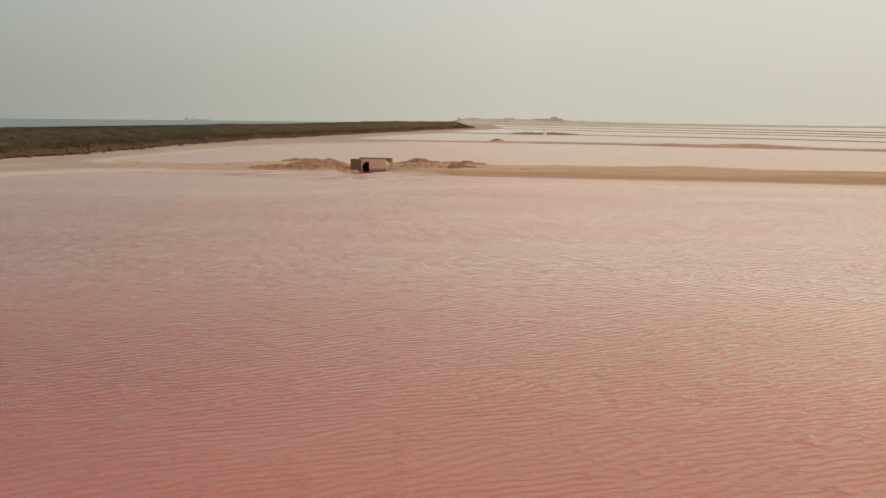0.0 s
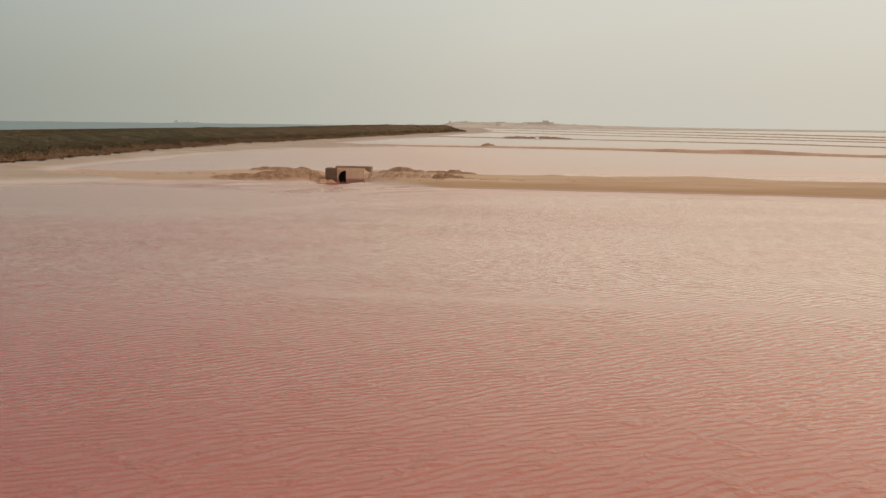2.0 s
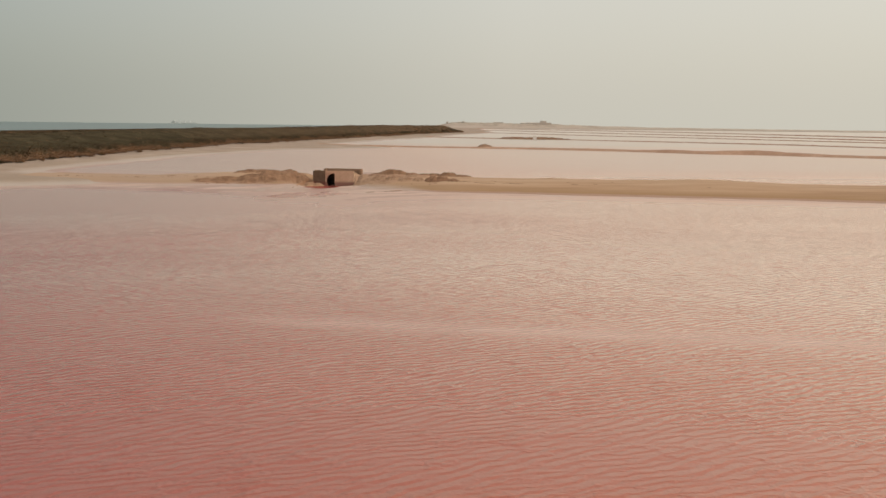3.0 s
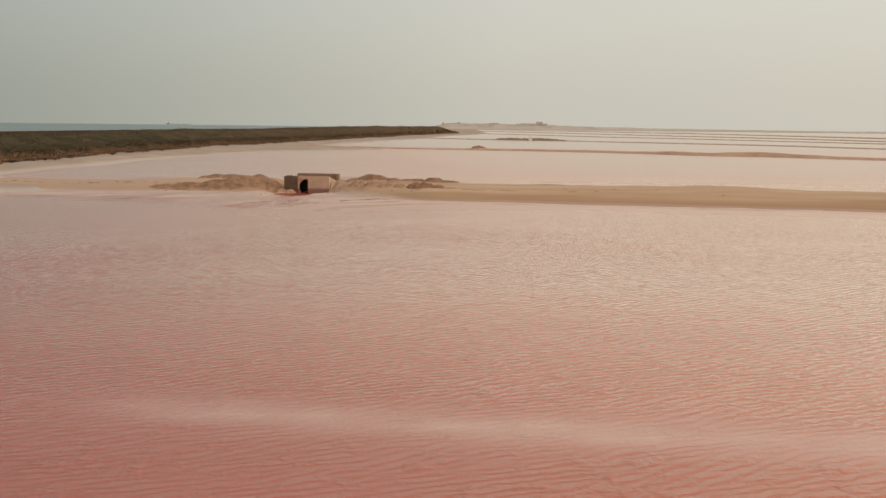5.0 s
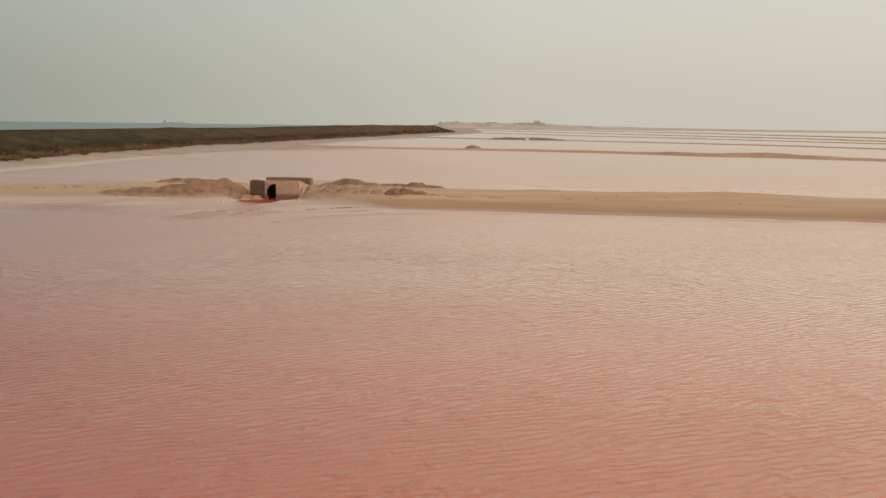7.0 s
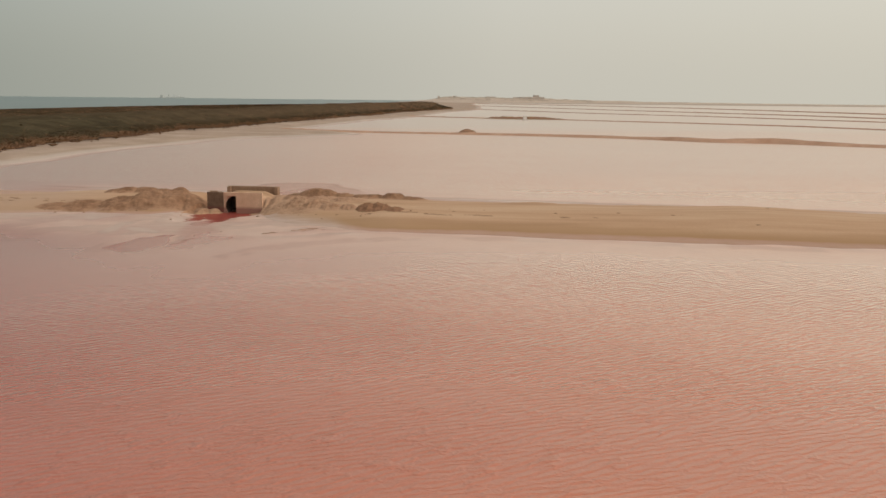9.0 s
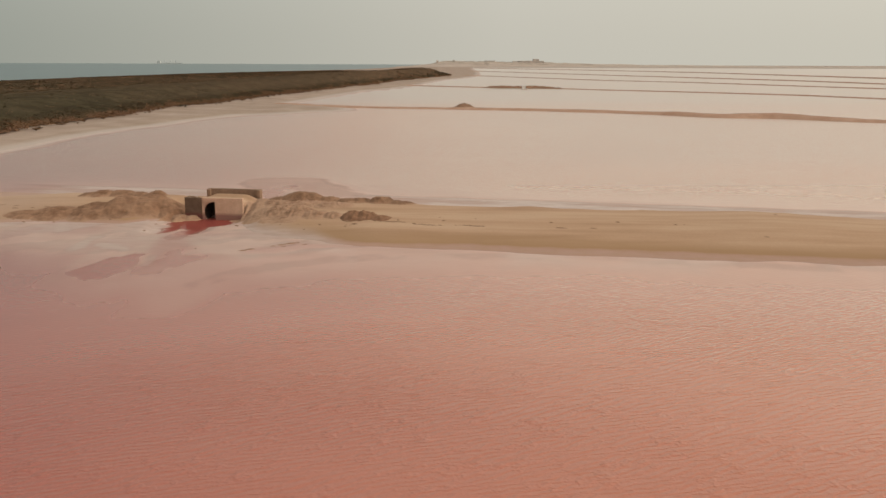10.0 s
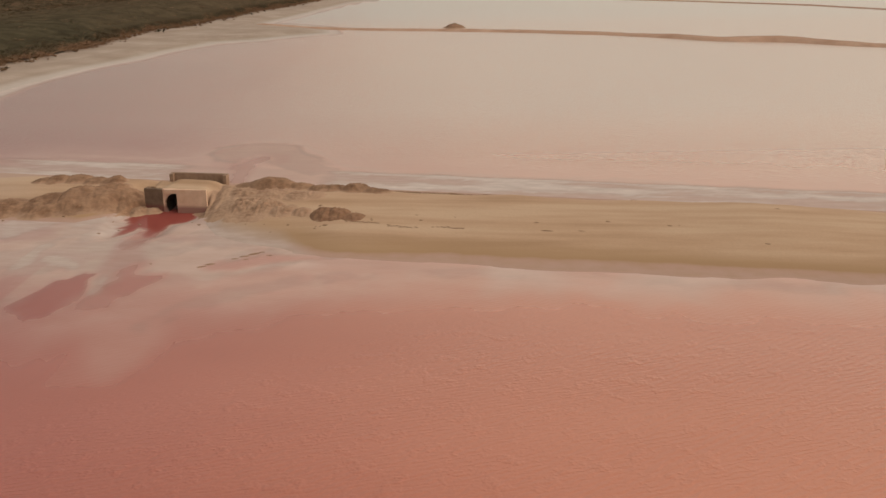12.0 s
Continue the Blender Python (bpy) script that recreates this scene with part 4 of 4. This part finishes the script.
# crumbs along the left arm of the dyke
for k in range(26):
    x = rng.uniform(-33, -12)
    clod(x, -LEAN * x + rng.gauss(-1.4, 0.25), rng.uniform(0.08, 0.16), -8 + rng.uniform(-5, 5), rng.uniform(3.0, 7.0))

# ---- the far pans: mound, rubble, white hut ----
heap([(25.9, 107.2, 0.95, 1.7, 1.7), (25.1, 107.2, 0.75, 1.5, 1.5), (26.7, 107.1, 0.75, 1.5, 1.5)], "small round brown mound on a far low dyke", heap_soil, 401, floor=0.1, spacing=0.25)
heap([(47, 223, 0.7, 4, 2.0), (52, 221, 1.05, 5, 2.2), (58, 220, 0.85, 4, 2.2), (64, 219, 1.05, 5, 2.4), (70, 217, 0.9, 5, 2.2), (75, 215, 0.45, 3.5, 2.0)],
     "long reddish brown rubble heap on a far low dyke", heap_soil, 411, floor=0.2, spacing=0.4, rough=0.3, lump=2.2)
hut = tagged(new("hut"), "tiny white plastered hut before a dark rubble heap", "hut")
part("wall", box(-0.9, 0.9, -0.8, 0.8, 0, 1.7, 0.04), plaster, hut)
roof_bm = box(-1.05, 1.05, -0.95, 0.95, 1.7, 1.86, 0.03)
part("roof", roof_bm, plaster, hut)
hut.location, hut.scale = (58.6, 356.0, 0.0), (0.95, 0.9, 1.0)
footing = box(-1.6, 1.6, -1.5, 1.5, -0.5, 0.02, 0.03)
part("footing", footing, low_dyke_soil, hut)


# ---- distance: dunes, works buildings, ship ----
def dune_height(x, y):
    top = np.interp(x, (-60, 0, 40, 110, 200, 330, 450, 620, 900, 1600, 4000), (1, 7, 13, 15, 13, 12, 9, 7, 5, 4, 4))
    return top * np.exp(-((y - 1480 - 0.02 * x) / 70) ** 2) * (0.75 + 0.5 * rough_noise(x, y, 60, 4, 61)) + 0.3


dunes = sheet("dunes", spread((-80, 700, 8), (700, 4000, 60)), spread((1300, 1700, 10)), dune_height, hazed_sand)
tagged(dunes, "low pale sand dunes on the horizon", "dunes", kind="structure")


def crest_scrub(x, y):
    return dune_height(x, y) + 7.0 * (rough_noise(x, y, 16, 4, 181) - 0.52) * step(x, 20, 70) * (1 - step(x, 380, 450))


crest = sheet("scrub", spread((20, 450, 3)), spread((1420, 1500, 5)), crest_scrub, hazed_scrub, keep=lambda x, y: rough_noise(x, y, 16, 4, 181) > 0.50)
tagged(crest, "sparse hazy brown scrub along the distant dunes", "scrub", kind="stuff")


def far_building(x, y, z, parts_of, label):
    ob = tagged(new("building"), label, "building")
    for name, dims in parts_of:
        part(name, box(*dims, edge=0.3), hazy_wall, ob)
    ob.location = (x, lay(x, y), z)
    return ob


far_building(284, 1470, 11, (("hall", (-34, 34, -8, 8, -4, 6)), ("tower", (4, 20, -8.5, 7, 6, 11)), ("annexe", (-52, -34.2, -6, 6, -4, 5))), "distant pale works building with a raised block on the dunes")
far_building(28, 1455, 11, (("hall", (-3, 3, -3, 3, -4, 6)),), "tiny distant hut on the dune crest")
far_building(72, 1460, 14, (("hall", (-4, 4, -3, 3, -4, 4)),), "tiny distant low shed on the dune crest")
far_building(170, 1465, 12, (("hall", (-14, 14, -5, 5, -4, 5)),), "distant long low shed among dunes")

ship = tagged(new("ship"), "hazy grey cargo ship with cranes on the sea horizon", "ship")
hull = prism([(-110, 2), (-100, -2), (100, -2), (118, 12), (-110, 12)], -14, 14)
part("hull", hull, hazed_ship, ship)
part("bridge", box(-100, -72, -12, 12, 12, 30, 0.3), hazed_ship, ship)
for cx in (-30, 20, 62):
    part("crane", box(cx - 3, cx + 3, -3, 3, 12, 34, 0.3), hazed_ship, ship)
ship.location, ship.scale = (-1186, 4246, 0), (0.52, 0.4, 0.45)


# ---- scrub ----
def tufts(centres, tops, widths, count, size, seed):
    """Leaf quads on the upper shell of each bush: the vertices and faces of all of them."""
    r = np.random.RandomState(seed)
    n = len(centres)
    up = np.arccos(r.uniform(-0.25, 1, (n, count)))
    around = r.uniform(0, 2 * np.pi, (n, count))
    shell = r.uniform(0.55, 1.05, (n, count)) ** 0.6
    px = centres[:, None, 0] + widths[:, None] * shell * np.sin(up) * np.cos(around)
    py = centres[:, None, 1] + widths[:, None] * shell * np.sin(up) * np.sin(around)
    half = tops[:, None] * 0.5
    pz = centres[:, None, 2] + half + half * shell * np.cos(up)
    p = np.stack([px, py, pz], -1).reshape(-1, 3)
    out = np.stack([np.sin(up) * np.cos(around), np.sin(up) * np.sin(around), np.cos(up) + 1.0], -1).reshape(-1, 3) + r.normal(size=p.shape) * 0.32
    a = np.cross(out, r.normal(size=p.shape))
    b = np.cross(out, a)
    a /= np.linalg.norm(a, axis=1)[:, None]
    b -= a * (a * b).sum(1)[:, None]
    b /= np.linalg.norm(b, axis=1)[:, None]
    s = (np.asarray(size)[..., None] * r.uniform(0.6, 1.3, (n, count)) if np.ndim(size) else size * r.uniform(0.6, 1.3, (n, count))).reshape(-1, 1)
    a, b = a * s, b * s * 0.6
    verts = np.stack([p - a, p + b * 0.9, p + a, p - b], 1).reshape(-1, 3)
    return verts, np.arange(len(verts)).reshape(-1, 4)


def scatter(x0, x1, y0, y1, spacing, seed):
    r = np.random.RandomState(seed)
    gx, gy = np.meshgrid(np.arange(x0, x1, spacing), np.arange(y0, y1, spacing))
    return (gx + r.uniform(-0.45, 0.45, gx.shape) * spacing).ravel(), (gy + r.uniform(-0.45, 0.45, gy.shape) * spacing).ravel()


def scrub_patch(limits, spacing, count, size, deep, seed):
    """Bushes between two depths from the scrub's edge; green inside, dry along the edge, browned far off for haze."""
    x, world_y = scatter(limits[0], limits[1], lay(0, limits[2]), lay(0, limits[3]), spacing, seed)
    y = plan(x, world_y)
    depth = side_of(x, y, SCRUB) + warp(x, y, 6, 2.0, 15) + warp(x, y, 1.8, 0.8, 16)
    r = np.random.RandomState(seed + 1)
    ok = (depth > deep[0]) & (depth < deep[1]) & (r.uniform(size=len(x)) < 0.35 + 0.65 * step(depth, 0, 4))
    x, y, world_y, depth = x[ok], y[ok], world_y[ok], depth[ok]
    tops = (0.7 + 1.2 * step(depth, 0, 5) + (1.35 + 0.9 * step(y, 50, 160) + 1.3 * step(y, 170, 320)) * step(depth, 5, 17)) * (1 - 0.82 * step(np.interp(y, EDGE_Y, EDGE_X) - x, 28, 90)) * (0.86 + 0.28 * rough_noise(x, y, 12, 3, 77)) * r.uniform(0.95, 1.05, len(x))
    base = ground_height(x, y)
    # dry along the edge; the share rising with y paints reddish haze
    dry = (depth < 0.2 + 4.6 * rough_noise(x, y, 8, 3, 88)) | (r.uniform(size=len(x)) < 0.04 + 0.16 * step(y, 50, 180) + 0.1 * step(y, 200, 330))
    c = np.stack([x, world_y, base], -1)
    for mask, mat, name, label in ((~dry, green_leaf, "scrub", "dense dark green mangrove scrub"), (dry, brown_leaf, "dry_hazed_scrub", "rust-brown scrub, dry along the sand and browned for haze far off")):
        if mask.sum():
            v, f = tufts(c[mask], tops[mask], spacing * r.uniform(0.75, 1.05, mask.sum()), count, size, seed + 2)
            tagged(new(name, mesh_from(name, v, f, mat)), label, "scrub", kind="stuff")


scrub_patch((-80, -20, -40, 190), 1.15, 80, 0.13, (-0.5, 12), 501)
scrub_patch((-120, -20, -60, 190), 2.4, 90, 0.22, (11, 50), 506)
scrub_patch((-245, -90, -60, 190), 3.4, 60, 0.34, (48, 400), 511)
scrub_patch((-235, 0, 190, 330), 3.0, 50, 0.38, (-0.5, 400), 521)
scrub_patch((-220, 60, 330, 690), 4.6, 40, 0.75, (-0.5, 400), 531)


def canopy_height(x, y):
    depth = side_of(x, y, SCRUB) + warp(x, y, 6, 2.0, 15)
    tops = (0.30 + 1.45 * step(depth, 0.5, 6.5) + (1.35 + 0.9 * step(y, 50, 160) + 1.3 * step(y, 170, 320)) * step(depth, 5, 17)) * (1 - 0.82 * step(np.interp(y, EDGE_Y, EDGE_X) - x, 28, 90)) * (0.86 + 0.28 * rough_noise(x, y, 12, 3, 77))
    return ground_height(x, y) + 1.0 * tops + (rough_noise(x, y, 2.2, 3, 99) - 0.5) * 0.4 - 0.1


# rust-brown edge is the scrub's own; the part rising with y paints haze
canopy = sheet("scrub", spread((-242, -112, 2.5), (-112, -20, 0.7), (-20, 45, 2.5)), spread((-120, -40, 3), (-40, 150, 0.8), (150, 300, 2), (300, 695, 5)), canopy_height, canopy_leaf, (("rust", lambda x, y: np.maximum(0.24 * step(y + warp(x, y, 20, 30, 98), 50, 180) + 0.16 * step(y, 200, 330), 0.65 * (1 - step(side_of(x, y, SCRUB) + warp(x, y, 6, 2.0, 15) + warp(x, y, 2.5, 1.5, 97), 1.5, 5.0)))),),
               keep=lambda x, y: side_of(x, y, SCRUB) + warp(x, y, 6, 2.0, 15) > 1.6)
tagged(canopy, "dense dark olive mangrove scrub", "scrub", kind="stuff")


# single bushes in front of the scrub's edge
def bush(seed, dry):
    r = random.Random(seed)
    top = tagged(new("bush"), "low rust-brown dry bush on pale sand" if dry else "low olive-green bush on pale sand", "bush", "bushes along the beach")
    bm = bmesh.new()
    for k in range(5):
        way = Vector((r.uniform(-0.6, 0.6), r.uniform(-0.6, 0.6), 1)).normalized()
        tall = r.uniform(0.5, 0.9)
        made = bmesh.ops.create_cone(bm, cap_ends=True, segments=6, radius1=0.05, radius2=0.015, depth=tall)
        bmesh.ops.transform(bm, matrix=Matrix.Translation(way * tall / 2) @ way.to_track_quat("Z", "Y").to_matrix().to_4x4(), verts=made["verts"])
    part("stem", bm, bark, top)
    rs = np.random.RandomState(seed)
    c = np.stack([rs.uniform(-0.55, 0.55, 7), rs.uniform(-0.55, 0.55, 7), rs.uniform(0.0, 0.3, 7)], -1)
    v, f = tufts(c, rs.uniform(0.7, 1.25, 7), rs.uniform(0.35, 0.65, 7), 46, 0.17, seed)
    crown = new("crown", mesh_from("crown", v, f, brown_leaf if dry else green_leaf))
    crown.parent = top
    return top


kinds = [bush(611, True), bush(617, True), bush(623, False), bush(631, True)]
edge_line = np.array(SCRUB[1:15], float)
run = np.concatenate([[0], np.cumsum(np.hypot(*np.diff(edge_line, axis=0).T))])
for k in range(150):
    d = rng.uniform(0, run[-1])
    x, y = np.interp(d, run, edge_line[:, 0]) + rng.gauss(0.4, 1.2), np.interp(d, run, edge_line[:, 1])
    z = float(ground_height(np.array([x]), np.array([y]))[0])
    size = rng.uniform(0.25, 0.6)
    m = Matrix.LocRotScale((x, lay(x, y), z - 0.05), Euler((0, 0, rng.uniform(0, 6.28))), None)
    ob = kinds[k] if k < len(kinds) else copy_thing(rng.choice(kinds), m)
    ob.matrix_basis = m @ Matrix.Diagonal((size * rng.uniform(0.9, 1.5), size, size * rng.uniform(0.7, 1.0), 1))

# clods added to draw the dark line of the scarp along the dyke's back edge
for k in range(80):
    x = 15 + 26 * (k + rng.random()) / 80
    clod(x, 4.75 - LEAN * x + rng.gauss(0, 0.10), rng.uniform(0.13, 0.25) * (1.5 if x < 24 else 1.0), -9 + rng.uniform(-6, 6), rng.uniform(2.0, 4.5))

# sand blown against the slab, and stones on the wing wall's top
heap([(-2.6, 0.25, 0.50, 0.8, 0.5), (-1.7, 0.22, 0.42, 0.7, 0.32)], "low drift of damp sand before the culvert's wing wall", rubble_sand, 365, rough=0.12)
heap([(2.3, -0.3, 0.16, 0.7, 0.4), (2.9, -0.7, 0.17, 0.9, 0.8), (3.8, -1.6, 0.16, 1.0, 0.8)], "drift of pale sand against the culvert's slab", rubble_sand, 361, rough=0.14)
for x, y, size in ((-2.0, 0.84, 0.26), (-1.75, 0.78, 0.20), (-1.5, 0.68, 0.30), (-1.1, 0.56, 0.16)):
    clod(x, y, size, rng.uniform(0, 360), 1.2, z=1.40)
